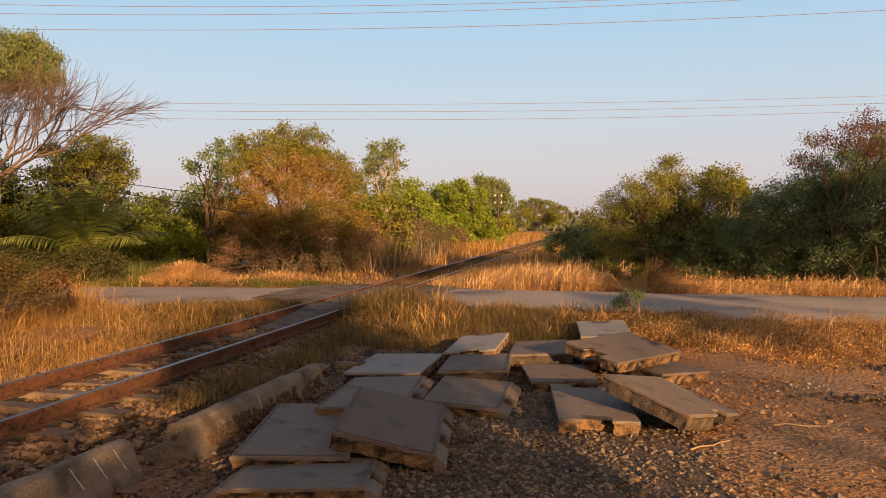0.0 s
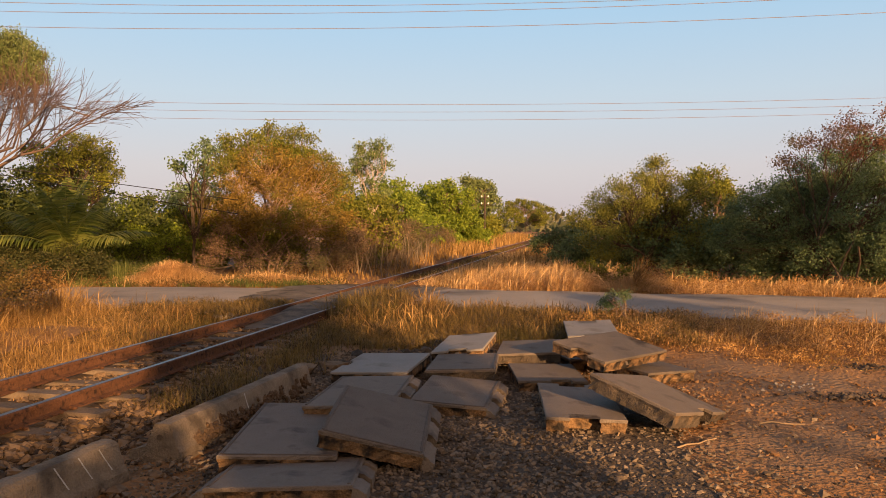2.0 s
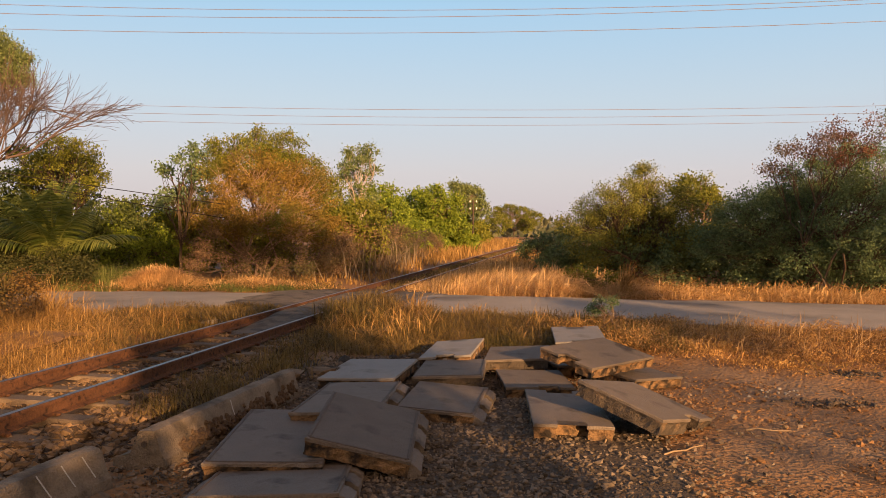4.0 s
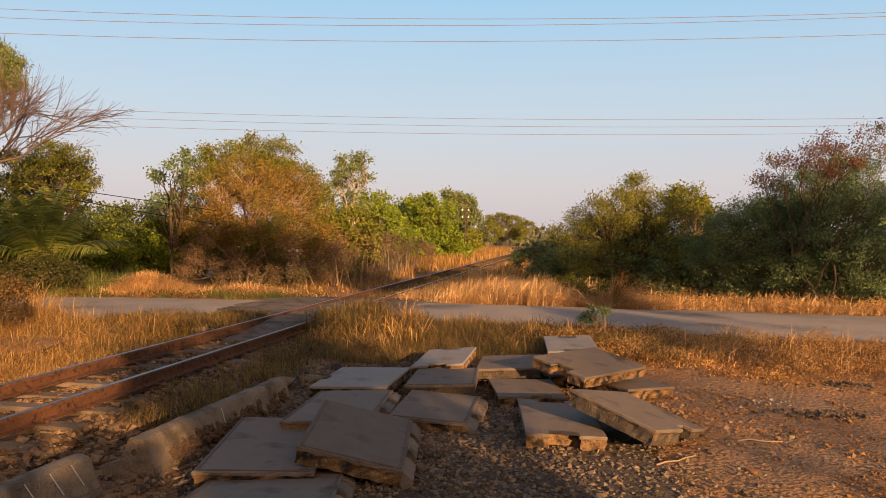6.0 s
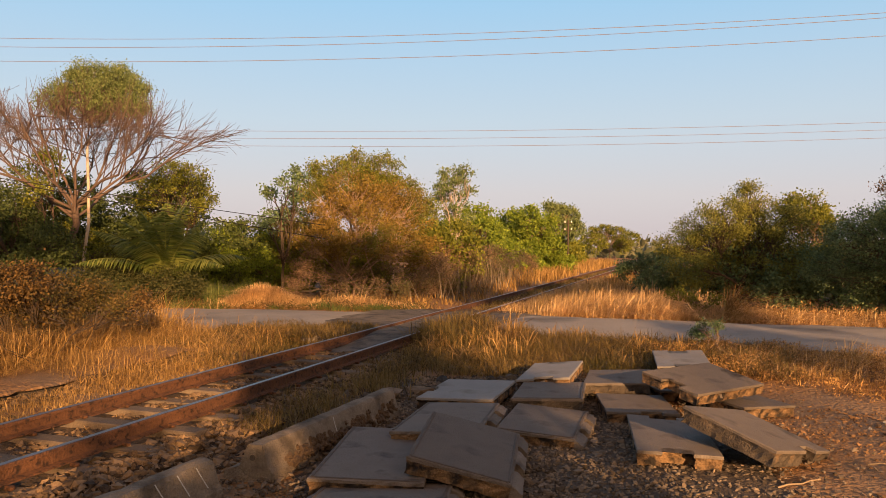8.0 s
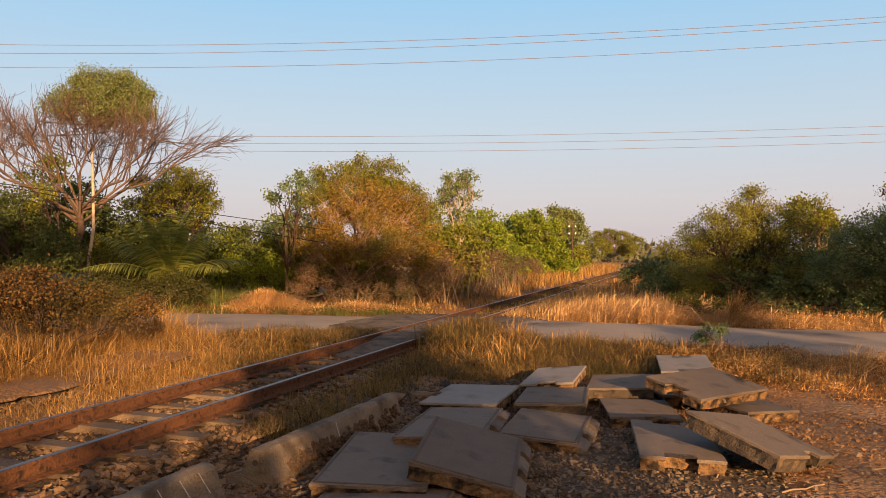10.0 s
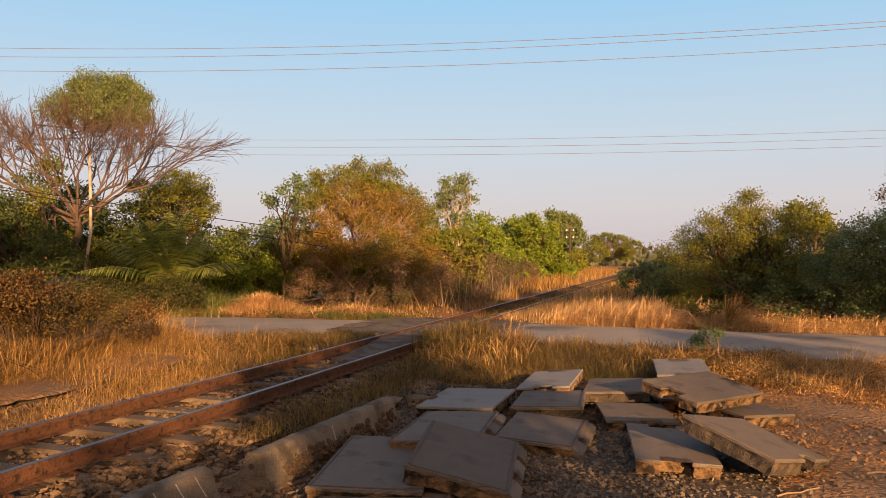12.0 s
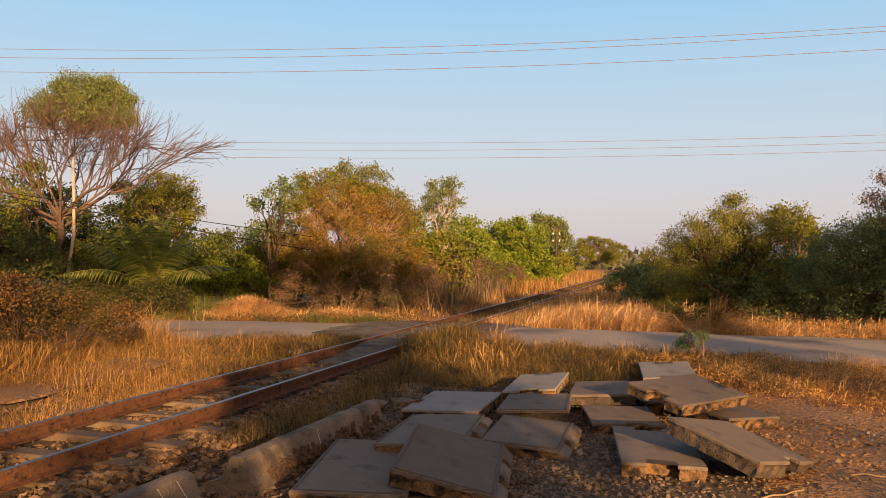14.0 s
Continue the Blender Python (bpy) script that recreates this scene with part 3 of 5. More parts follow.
            bmesh.ops.recalc_face_normals(bm, faces=bm.faces[:])
            bmesh.ops.bevel(bm, geom=[e for e in bm.edges if e.calc_face_angle(0) > 0.5], offset=0.003, segments=1, affect="EDGES")
            part("flange_tooth", bm, M_SLAB, top, "chipped tooth of the lower flange")
    return top


slab((-0.96, 5.27, -0.14), -0.5, -5.5, -1.1, 0.95, 0.99, flange="we", rim="wen")
slab((-1.12, 6.33, -0.12), 1.0, -1.0, 1.0, 0.86, 1.75, rim="ws")
slab((-0.40, 6.17, 0.0), -2.4, 3.9, 12.7, 0.80, 1.22, flange="e", rim="wes", label="dark-brown concrete slab lying tilted on two others")
slab((-0.66, 7.51, -0.07), -6, -2.0, -2, 0.80, 1.6, flange="e", rim="we")
slab((0.27, 7.72, -0.13), -12.3, 2.1, 2.9, 0.76, 1.08, flange="e", rim="es")
slab((-0.56, 9.04, -0.08), -12.1, 0.2, -2.1, 0.88, 1.25, rim="", cuts=(("w", 0.55, 0.3, 0.07),), label="weathered concrete slab on the heap, top coloured pale grey for sky sheen", top_mat=M_SLABPALE_SHEEN)
slab((0.40, 8.98, -0.06), -7.3, -1.5, -2.4, 0.78, 1.28, rim="es", side_mat=M_SLABDARK)
slab((0.46, 10.14, -0.01), -13.3, 2.2, -6.1, 0.68, 1.17, rim="", cuts=(("s", 0.5, 0.24, 0.12), ("n", 0.5, 0.24, 0.12)), label="concrete slab notched at both ends, top coloured pale grey for sky sheen", top_mat=M_SLABPALE_SHEEN)
slab((1.29, 9.88, -0.03), -9.9, -0.2, -3.4, 0.80, 1.1, rim="", side_mat=M_SLABDARK)
slab((1.32, 8.68, -0.13), 1.4, 1.7, 0.8, 0.77, 0.9, rim="", cuts=(("s", 0.62, 0.22, 0.07),))
slab((1.41, 7.25, -0.12), -5, 0.5, 1.6, 0.71, 1.38, rim="", cuts=(("s", 0.48, 0.25, 0.13), ("n", 0.5, 0.26, 0.12)), label="brown-grey concrete slab with a square notch in each end")
slab((2.12, 7.02, 0.0), 47.5, 15.3, 9.9, 1.1, 0.88, t=0.15, rim="", cuts=(("s", 0.62, 0.2, 0.09),), side_mat=M_SLABDARK, label="brown-grey concrete slab leaning on the heap's edge")
slab((2.13, 9.0, 0.12), 38.1, 10.6, -0.7, 1.16, 0.79, rim="", cuts=(("w", 0.52, 0.24, 0.13), ("e", 0.5, 0.26, 0.12)), label="brown-grey notched concrete slab on top of the heap")
slab((2.37, 11.3, 0.02), -6.6, 4.0, -2.4, 0.73, 1.1, rim="", cuts=(("n", 0.5, 0.26, 0.2), ("s", 0.5, 0.24, 0.12)), label="square-notched concrete slab behind the heap, top coloured pale for sky sheen", top_mat=M_SLABPALE_SHEEN)
slab((2.55, 9.2, -0.13), 30, 2, 3, 0.78, 1.0, rim="")
slab((1.9, 9.9, -0.10), 20, 2, 3, 0.78, 1.0, rim="")


def barrier(p0, yaw, length, lean=0.0, label="", crust=()):
    """A concrete kerb beam: wide upright foot, sloping sides, narrow worn top, a dark disc for the hole in its end;
    crust: stretches of dried mortar along its foot, (start, end)."""
    top = tagged(new("concrete_barrier"), label, "concrete barrier", "concrete barriers")
    top.matrix_basis = pose(*p0, 0, lean, yaw)
    pr = [(-0.235, 0), (-0.235, 0.06), (-0.225, 0.115), (-0.15, 0.138), (-0.085, 0.16), (-0.05, 0.235), (-0.022, 0.31), (-0.004, 0.338), (0.06, 0.346),
          (0.118, 0.338), (0.138, 0.31), (0.155, 0.25), (0.182, 0.165), (0.215, 0.128), (0.225, 0.06), (0.225, 0)]
    bm = bmesh.new()
    rings = []
    m = int(length / 0.045)
    for i in range(m + 1):
        y2 = length * i / m
        ring = []
        for j, (x2, z2) in enumerate(pr):
            q = Vector((x2 * 9, y2 * 5, z2 * 9))
            worn = 0.010 * noise.noise(q) + 0.006 * noise.noise(q * 3.1) + (0.018 * max(0, noise.noise(q * 0.9 + Vector((7, 3, 1))) - 0.15) if 5 < j < 11 else 0)
            end = 0.02 * max(0, noise.noise(q * 2.0)) if i in (0, m) else 0
            ring.append(bm.verts.new((x2 * (1 - worn * 2.2), y2 + (end if i == 0 else -end), z2 * (1 - worn * 2.2))))
        rings.append(ring)
    for i in range(m):
        for j in range(len(pr)):
            j2 = (j + 1) % len(pr)
            bm.faces.new((rings[i][j], rings[i + 1][j], rings[i + 1][j2], rings[i][j2]))
    bm.faces.new(rings[0]), bm.faces.new(rings[-1][::-1])
    bmesh.ops.recalc_face_normals(bm, faces=bm.faces[:])
    part("body", bm, M_BARRIER, top)
    # no real recess: a flush dark disc gives the hole's inner shade
    bm = bmesh.new()
    bmesh.ops.create_cone(bm, cap_ends=True, segments=12, radius1=0.026, radius2=0.022, depth=0.02,
                          matrix=Matrix.Translation((0.04, -0.001, 0.235)) @ Matrix.Rotation(radians(90), 4, "X"))
    part("lifting_hole", bm, M_SOIL_SHADE, top, "dark disc painted for the shaded lifting hole")
    for y0, y1 in crust:
        k2 = int((y1 - y0) * 90)
        yy = rng.uniform(y0, y1, k2)
        u = rng.random(k2)
        c = np.stack([0.225 - 0.075 * u + rng.normal(0, 0.006, k2), yy, 0.118 + 0.13 * u * rng.uniform(0.5, 1.0, k2)], 1)
        r2 = rng.uniform(0.018, 0.045, (k2, 1, 1))
        v = c[:, None] + np.einsum("nij,nvj->nvi", rotations(k2), ICO_V[None] * rng.uniform(0.6, 1.3, (k2, len(ICO_V), 1))) * r2
        fs = (ICO_F[None] + (np.arange(k2) * len(ICO_V))[:, None, None]).reshape(-1, 3)
        tagged(add("mortar_crust", mesh_from(v.reshape(-1, 3), fs, "mortar_crust"), M_BED, top), "rough crust of dried mortar and soil")
    return top


def paint_stripe(top, y2, x_top, w=0.02, side=1):
    bm = bmesh.new()
    q = [(0.139, 0.328), (0.155, 0.26), (0.182, 0.165)]
    vs = [[bm.verts.new((side * (x2 + 0.004), y2 + o + x_top * (0.36 - z2), z2 + 0.003)) for o in (-w / 2, w / 2)] for x2, z2 in q]
    for i in range(2):
        bm.faces.new((vs[i][0], vs[i][1], vs[i + 1][1], vs[i + 1][0]))
    part("paint_stripe", bm, M_PAINT, top, "thin white paint stripe")


b1 = barrier((-2.13, 5.92, -0.33), -14.5, 2.6, 0, "grey-brown concrete barrier lying beside the ballast", ((0.25, 1.9), (2.0, 2.5)))
paint_stripe(b1, 1.15, 0.1, 0.014)
b2 = barrier((-3.14, 2.80, -0.34), -15.5, 2.85, 0, "concrete barrier with faded white paint marks beside the ballast")
for y2 in (2.2, 2.62, 2.42):
    paint_stripe(b2, y2, 0.5, 0.012)

# low broken concrete ledge beyond the track
bm = bmesh.new()
ring = []
for i in range(13):
    u = i / 12
    p = Vector((-8.2, 6.3, 0)).lerp(Vector((-5.5, 10.0, 0)), u)
    nrm = Vector((-0.8, 0.58, 0))
    w = 0.03 * math.sin(i * 2.2)
    ring.append([bm.verts.new((*(p + nrm * o).to_2d(), z)) for o, z in ((w, -0.36), (w, -0.17 + 0.01 * math.sin(i * 3)), (0.9 - u * 0.5, -0.16), (0.9 - u * 0.5, -0.36))])
for i in range(12):
    for j in range(4):
        bm.faces.new((ring[i][j], ring[i + 1][j], ring[i + 1][(j + 1) % 4], ring[i][(j + 1) % 4]))
bm.faces.new(ring[0]), bm.faces.new(ring[-1][::-1])
bmesh.ops.recalc_face_normals(bm, faces=bm.faces[:])
me = bpy.data.meshes.new("concrete_ledge")
bm.to_mesh(me)
bm.free()
tagged(add("concrete_ledge", me, M_BED), "low broken concrete ledge in dry grass beyond the rails", "ledge")

# ---- plants ----


def tube(points, radii, sides=6):
    """Vertices and quads of a tapered tube through points."""
    P = np.asarray(points, float)
    T = np.gradient(P, axis=0)
    T /= np.linalg.norm(T, axis=1)[:, None] + 1e-9
    up = np.array([0.0, 0.0, 1.0]) if abs(T[0][2]) < 0.9 else np.array([1.0, 0.0, 0.0])
    A = np.cross(T, up)
    A /= np.linalg.norm(A, axis=1)[:, None] + 1e-9
    B = np.cross(T, A)
    an = np.linspace(0, 2 * np.pi, sides, endpoint=False)
    R = np.asarray(radii)[:, None, None]
    V = P[:, None] + R * (np.cos(an)[None, :, None] * A[:, None] + np.sin(an)[None, :, None] * B[:, None])
    n = len(P)
    i = np.arange(n - 1)[:, None] * sides
    j = np.arange(sides)[None]
    F = np.stack([i + j, i + (j + 1) % sides, i + sides + (j + 1) % sides, i + sides + j], -1).reshape(-1, 4)
    return V.reshape(-1, 3), F


class Tubes:
    def __init__(self):
        self.v, self.f, self.n = [], [], 0

    def add(self, pts, radii, sides=6):
        v, f2 = tube(pts, radii, sides)
        self.v.append(v)
        self.f.append(f2 + self.n)
        self.n += len(v)

    def mesh(self, name):
        return mesh_from(np.concatenate(self.v), np.concatenate(self.f), name, True)


def bend(a, b, n=5, wob=0.12, lift=0.1):
    """A crooked way from a to b."""
    a, b = np.asarray(a, float), np.asarray(b, float)
    d = np.linalg.norm(b - a)
    t = np.linspace(0, 1, n)[:, None]
    p = a + (b - a) * t
    p += rng.normal(0, wob * d / n, p.shape) * (t * (1 - t) * 4)
    p[:, 2] += lift * d * (t * (1 - t))[:, 0]
    return p


def leaves_mesh(C, size, name, droop=0.0, aspect=0.6):
    """Small folded leaves, two triangles each, at the points C."""
    n = len(C)
    R = rotations(n)
    ax, side = R[:, :, 0], R[:, :, 1]
    ax = ax + np.array([0, 0, -droop])
    ax /= np.linalg.norm(ax, axis=1)[:, None]
    L = size * rng.uniform(0.6, 1.4, (n, 1))
    nrm = np.cross(ax, side)
    a = C - ax * L * 0.5
    b = C + side * L * aspect * 0.5 + nrm * L * 0.06
    c = C + ax * L * 0.5
    d = C - side * L * aspect * 0.5 + nrm * L * 0.06
    V = np.stack([a, b, c, d], 1).reshape(-1, 3)
    i = np.arange(n) * 4
    return mesh_from(V, np.stack([i, i + 1, i + 2, i + 3], 1), name)


FINE = 0.68     # leaf size within sight of the yard, against the sizes given


def tree(name, lobes, leafmat, bark, label, category="tree", leaf_size=0.11, density=1.0, clump=0.22, trunk_r=0.11, base=None,
         hollow=0.55, twigs=True, spread=0.85, droop=0.2, stems=1, group="", limb_bark=None, trunk_to=None):
    """A plant whose crown fills the lobes (x, y, z, r): trunk or stems, a limb to each lobe, twigs to clumps of leaves."""
    lobes = np.array(lobes, float)
    cx, cy = (lobes[:, 0].mean(), lobes[:, 1].mean()) if base is None else base
    z0 = float(ground_z(cx, cy)) - 0.1
    top = tagged(new(name), label, category, group)
    top.location = (cx, cy, z0)
    fine = 1.0 if cy < 3 or cy > 60 else 0.8 if cy > 34 else FINE
    tb = Tubes()
    fork = np.array([cx, cy, max(z0 + 0.35, z0 + 0.35 * (np.median(lobes[:, 2]) - z0))])
    if trunk_to:
        fork = np.array([cx - 0.35, cy + 0.5, trunk_to])
    o = np.array([cx, cy, z0])
    roots = []
    for i in range(stems):
        fo = fork + (rng.normal(0, 0.4, 3) * [1, 1, 0.3] if stems > 1 else 0)
        st = o + (rng.normal(0, 0.25, 3) * [1, 1, 0] if stems > 1 else 0)
        tb.add(bend(st, fo, 5, 0.15, 0) - o, np.linspace(trunk_r, trunk_r * 0.75, 5), 8)
        roots.append(fo)
    add("trunk", tb.mesh("trunk"), bark, top)
    tb = Tubes()
    pts = []
    for x2, y2, z2, r in lobes:
        c = np.array([x2, y2, z2])
        fo = roots[int(rng.integers(len(roots)))]
        limb = bend(fo, c, 6, 0.25, 0.15)
        tb.add(limb - o, np.linspace(trunk_r * (0.3 if trunk_to else 0.6), trunk_r * 0.18, 6), 6)
        m = max(6, int(26 * density * (r / 0.7) ** 1.6 * (0.22 / clump) ** 1.2))
        u = rng.normal(size=(m, 3))
        u /= np.linalg.norm(u, axis=1)[:, None]
        rad = r * rng.uniform(hollow, 1.08, (m, 1)) ** 0.8
        cc = c + u * rad * [1, 1, spread]
        cc = cc[cc[:, 2] > z0 + 0.15]
        for q in cc:
            if twigs:
                k2 = int(rng.integers(2, 5))
                tw = bend(limb[k2], q, 4, 0.3, 0.1)
                tb.add(tw - o, np.linspace(trunk_r * 0.16 + 0.006, 0.004, 4), 3)
            nl = int(rng.integers(34, 62) * (clump / 0.22) ** 1.5 * (0.11 / leaf_size) ** 1.5 * fine ** -1.35) + 3
            pts.append(q + rng.normal(0, clump * 0.6, (nl, 3)) * [1, 1, 0.75])
    C = np.concatenate(pts)
    C = C[C[:, 2] > z0 + 0.08]
    add("branchwork", tb.mesh("branchwork"), limb_bark or bark, top)
    add("crown", leaves_mesh(C - o, leaf_size * fine, "crown", droop), leafmat, top)
    return top


tree("olive_tree", [(-6.42, 24.67, 2.91, 0.94), (-5.64, 25.25, 3.31, 1.05), (-4.83, 26.93, 3.23, 1.21), (-3.87, 27.12, 2.85, 1.01), (-5.9, 24.03, 1.82, 0.82), (-4.66, 23.99, 2, 1.08), (-3.65, 25.59, 1.65, 0.95), (-3.27, 27.08, 1.45, 0.7), (-7.33, 25.95, 2.03, 0.7)], M_OLIVE, M_PALEBRANCH, "broad olive-brown tree with pale tangled branches showing", leaf_size=0.10, density=1.05, hollow=0.4, stems=5, trunk_r=0.055)
tree("leafy_tree", [(-7.27, 29.68, 4.59, 0.72), (-6.49, 31.16, 4.75, 0.82), (-5.24, 29.88, 4.51, 0.85), (-4.62, 32.4, 3.8, 0.84), (-3.7, 31.68, 3.06, 0.7), (-7.96, 29.8, 3.95, 0.68), (-5.69, 29.37, 3.81, 0.88)], M_GREEN, M_BARK, "leafy green tree standing behind the olive-brown one", leaf_size=0.12, density=1.5, clump=0.26)
tree("thin_tree", [(-7.92, 24.58, 3.45, 0.3), (-7.13, 23.77, 3.65, 0.4), (-7.76, 24.9, 2.74, 0.5), (-7.11, 24.58, 2.91, 0.53), (-7.38, 22.61, 2.3, 0.35), (-7.25, 25.41, 4.03, 0.35)], M_DARKLEAF, M_DARKBARK, "thin dark tree with sparse large leaves", leaf_size=0.15, density=0.7, clump=0.2, trunk_r=0.06)
tree("pale_tree", [(-3.16, 39.48, 5.16, 0.64), (-3.46, 39.6, 4.3, 0.59), (-2.7, 39.12, 4.55, 0.64), (-2.21, 35.8, 5.09, 0.32), (-3.39, 35.79, 4.3, 0.32), (-2.56, 37.13, 3.31, 0.69)], M_PALELEAF, M_PALEBARK, "slender pale-green tree with an airy crown", leaf_size=0.15, density=0.9, clump=0.25, trunk_r=0.08)
tree("yellow_green_tree", [(-1.95, 41.54, 3.06, 0.92), (-1.42, 39.31, 2.26, 1.01), (-2.83, 40.88, 2.29, 0.91), (-3.79, 41.56, 2.3, 0.92), (-4.29, 40.45, 1.39, 0.9)], M_BRIGHT, M_BARK, "yellow-green bushy tree near the railway", leaf_size=0.17, density=1.6, clump=0.3)
tree("bright_green_tree", [(-0.15, 51.99, 3.24, 1.07), (0.94, 49.16, 3.33, 1.01), (2.11, 51.17, 2.84, 1.06), (0.61, 52.16, 1.91, 1.34), (2.47, 50.79, 1.71, 0.94), (-0.7, 50.29, 2.27, 0.93)], M_BRIGHT, M_BARK, "bright green rounded tree along the railway", leaf_size=0.2, density=1.6, clump=0.35)
tree("drooping_tree", [(3.89, 69.72, 4.84, 0.93), (4.93, 69.92, 4.59, 1.03), (4.36, 69, 3.28, 1.27), (4.91, 63.05, 3.14, 0.84), (3.07, 63.31, 5, 0.47)], M_PALELEAF, M_BARK, "tall grey-green tree with drooping foliage", leaf_size=0.22, density=1.5, clump=0.35, droop=0.8)
tree("distant_tree", [(14.52, 145.19, 4.1, 1.93), (17.22, 145.45, 4.64, 1.94), (19.58, 143.13, 4.06, 1.91), (19.8, 130.65, 3.36, 1.36), (14.15, 131.69, 2.41, 1.95), (19.09, 135.8, 2.14, 1.51)], M_GREEN, M_BARK, "dark distant clump of trees beside the railway", leaf_size=0.25, density=1.0, clump=0.4)
tree("brown_thicket", [(-2.75, 25.92, 0.89, 0.61), (-2.32, 26.41, 0.48, 0.49), (-2.99, 25.51, 0.33, 0.42), (-1.89, 30.51, 0.99, 0.86), (-2.15, 31.03, 0.29, 0.64), (-1.42, 30.1, 0.28, 0.58), (-0.9, 36.08, 0.88, 0.96), (-0.38, 36.71, 0.11, 0.7), (-1.15, 35.54, 0.1, 0.63), (0.52, 44.1, 0.56, 0.97), (1.02, 44.85, -0.12, 0.66)], M_DRYLEAF, M_BARE, "dark brown dried thicket beside the crossing", "shrub", leaf_size=0.07, density=0.8, clump=0.2, trunk_r=0.03, stems=6)
tree("undergrowth", [(-5.3, 22.9, 0.25, 0.4), (-4.3, 23.0, 0.3, 0.42), (-6.5, 22.9, 0.2, 0.35), (-3.4, 23.0, 0.2, 0.38), (-6.12, 23.48, 0.95, 0.68), (-6.89, 23.45, 0.86, 0.63), (-5.5, 24.53, 0.74, 0.65), (-4.45, 24.76, 0.73, 0.7), (-3.21, 23.69, 0.68, 0.63)], M_DRYLEAF, M_DARKBARK, "brown and olive undergrowth below the olive-brown tree", "shrub", leaf_size=0.07, density=0.45, clump=0.2, trunk_r=0.03, stems=6)
tree("green_bush", [(-10.76, 27.38, 1.65, 0.87), (-10.02, 28.12, 1.65, 0.88), (-9.6, 30.07, 1.55, 0.81), (-9.01, 30.3, 0.99, 0.81), (-10.11, 26.7, 0.86, 0.84), (-8.95, 26.75, 0.67, 0.83), (-11.27, 27.62, 0.84, 0.77), (-12.17, 29.02, 0.27, 0.7)], M_BRIGHT, M_BARK, "dense bright green climbing bush", "shrub", leaf_size=0.12, density=1.5, clump=0.25, trunk_r=0.05, stems=4)
tree("yellowish_tree", [(-11.99, 25.78, 4.1, 0.52), (-11.53, 26.45, 3.88, 0.7), (-11.76, 28.16, 3.51, 0.58), (-12.56, 27.85, 3.29, 0.74), (-11.94, 24.88, 3.47, 0.57), (-10.59, 25.12, 2.75, 0.4), (-12.64, 25.92, 2.98, 0.51), (-13.8, 27.11, 4.04, 0.4)], M_GREEN, M_DARKBARK, "dark tree with yellowish leaf clumps", leaf_size=0.11, density=1.2, clump=0.22)
tree("dark_bush", [(-14.89, 21.4, 2.68, 0.77), (-14.7, 21.65, 2.01, 0.87), (-14.73, 21.19, 1.51, 0.85), (-12.69, 19.91, 1.52, 0.7), (-13.06, 19.73, 1.05, 0.52), (-14.65, 19.64, 2.28, 0.9), (-15.62, 20.96, 1.5, 0.96)], M_SCRUB, M_DARKBARK, "dark green bush overgrown with dry creepers", "shrub", leaf_size=0.12, density=1.6, clump=0.25, trunk_r=0.05, stems=4)
tree("creeper_bush", [(-14.26, 22.32, 4.11, 0.55), (-15.04, 22.27, 3.59, 0.44), (-14.56, 24.41, 1.89, 0.73), (-14.72, 24.36, 1.13, 0.73), (-12.63, 22.39, 1.17, 0.66), (-14.03, 21.17, 3.16, 0.47)], M_GREEN, M_BARE, "arched creeper-covered bush behind the palm", "shrub", leaf_size=0.12, density=0.8, clump=0.22, trunk_r=0.05, stems=3)
EUCA = [(-14.35, 23.9, 6.75, 0.6), (-13.6, 23.8, 6.95, 0.66), (-12.8, 23.7, 6.85, 0.62), (-12.0, 23.3, 6.3, 0.5), (-14.75, 23.5, 6.2, 0.5), (-13.9, 24.3, 6.3, 0.7), (-12.9, 23.1, 6.2, 0.66), (-11.7, 22.9, 5.9, 0.36)]
tree("eucalyptus", EUCA, M_PALELEAF, M_PALEBARK, "tall grey-green tree with a pale slender trunk", leaf_size=0.10, density=2.5, clump=0.24, trunk_r=0.055, droop=0.7, limb_bark=M_BARE, base=(-12.72, 22.0), trunk_to=4.6)
tree("acacia_bush", [(6.97, 23.96, 3.01, 0.55), (6.13, 22.79, 2.48, 0.66), (5.73, 23.91, 2.31, 0.65), (7.48, 23.89, 2.52, 0.77), (7.91, 23.09, 2.32, 0.68), (5.14, 23.59, 1.73, 0.57), (6.11, 23.99, 1.64, 0.82), (7.05, 23.59, 1.64, 0.82), (7.75, 22.61, 1.64, 0.79), (4.65, 23.76, 1.68, 0.29), (7.06, 23.68, 3.34, 0.22), (5, 22.19, 0.99, 0.59), (6.36, 23.58, 0.77, 0.72), (7.55, 23.5, 0.78, 0.73), (8.14, 22.27, 0.98, 0.7)], M_THORN, M_DARKBARK, "large green thorny bush beyond the road", "shrub", leaf_size=0.08, density=1.3, hollow=0.65, clump=0.22, stems=5, trunk_r=0.06)
tree("round_tree", [(9.95, 28.46, 3.01, 0.62), (9.94, 26.73, 3.02, 0.5), (10.8, 27.67, 2.67, 0.39), (10.73, 28.29, 2.49, 0.67)], M_GREEN, M_BARK, "rounded green tree behind the bushes", leaf_size=0.13, density=1.7, clump=0.25)
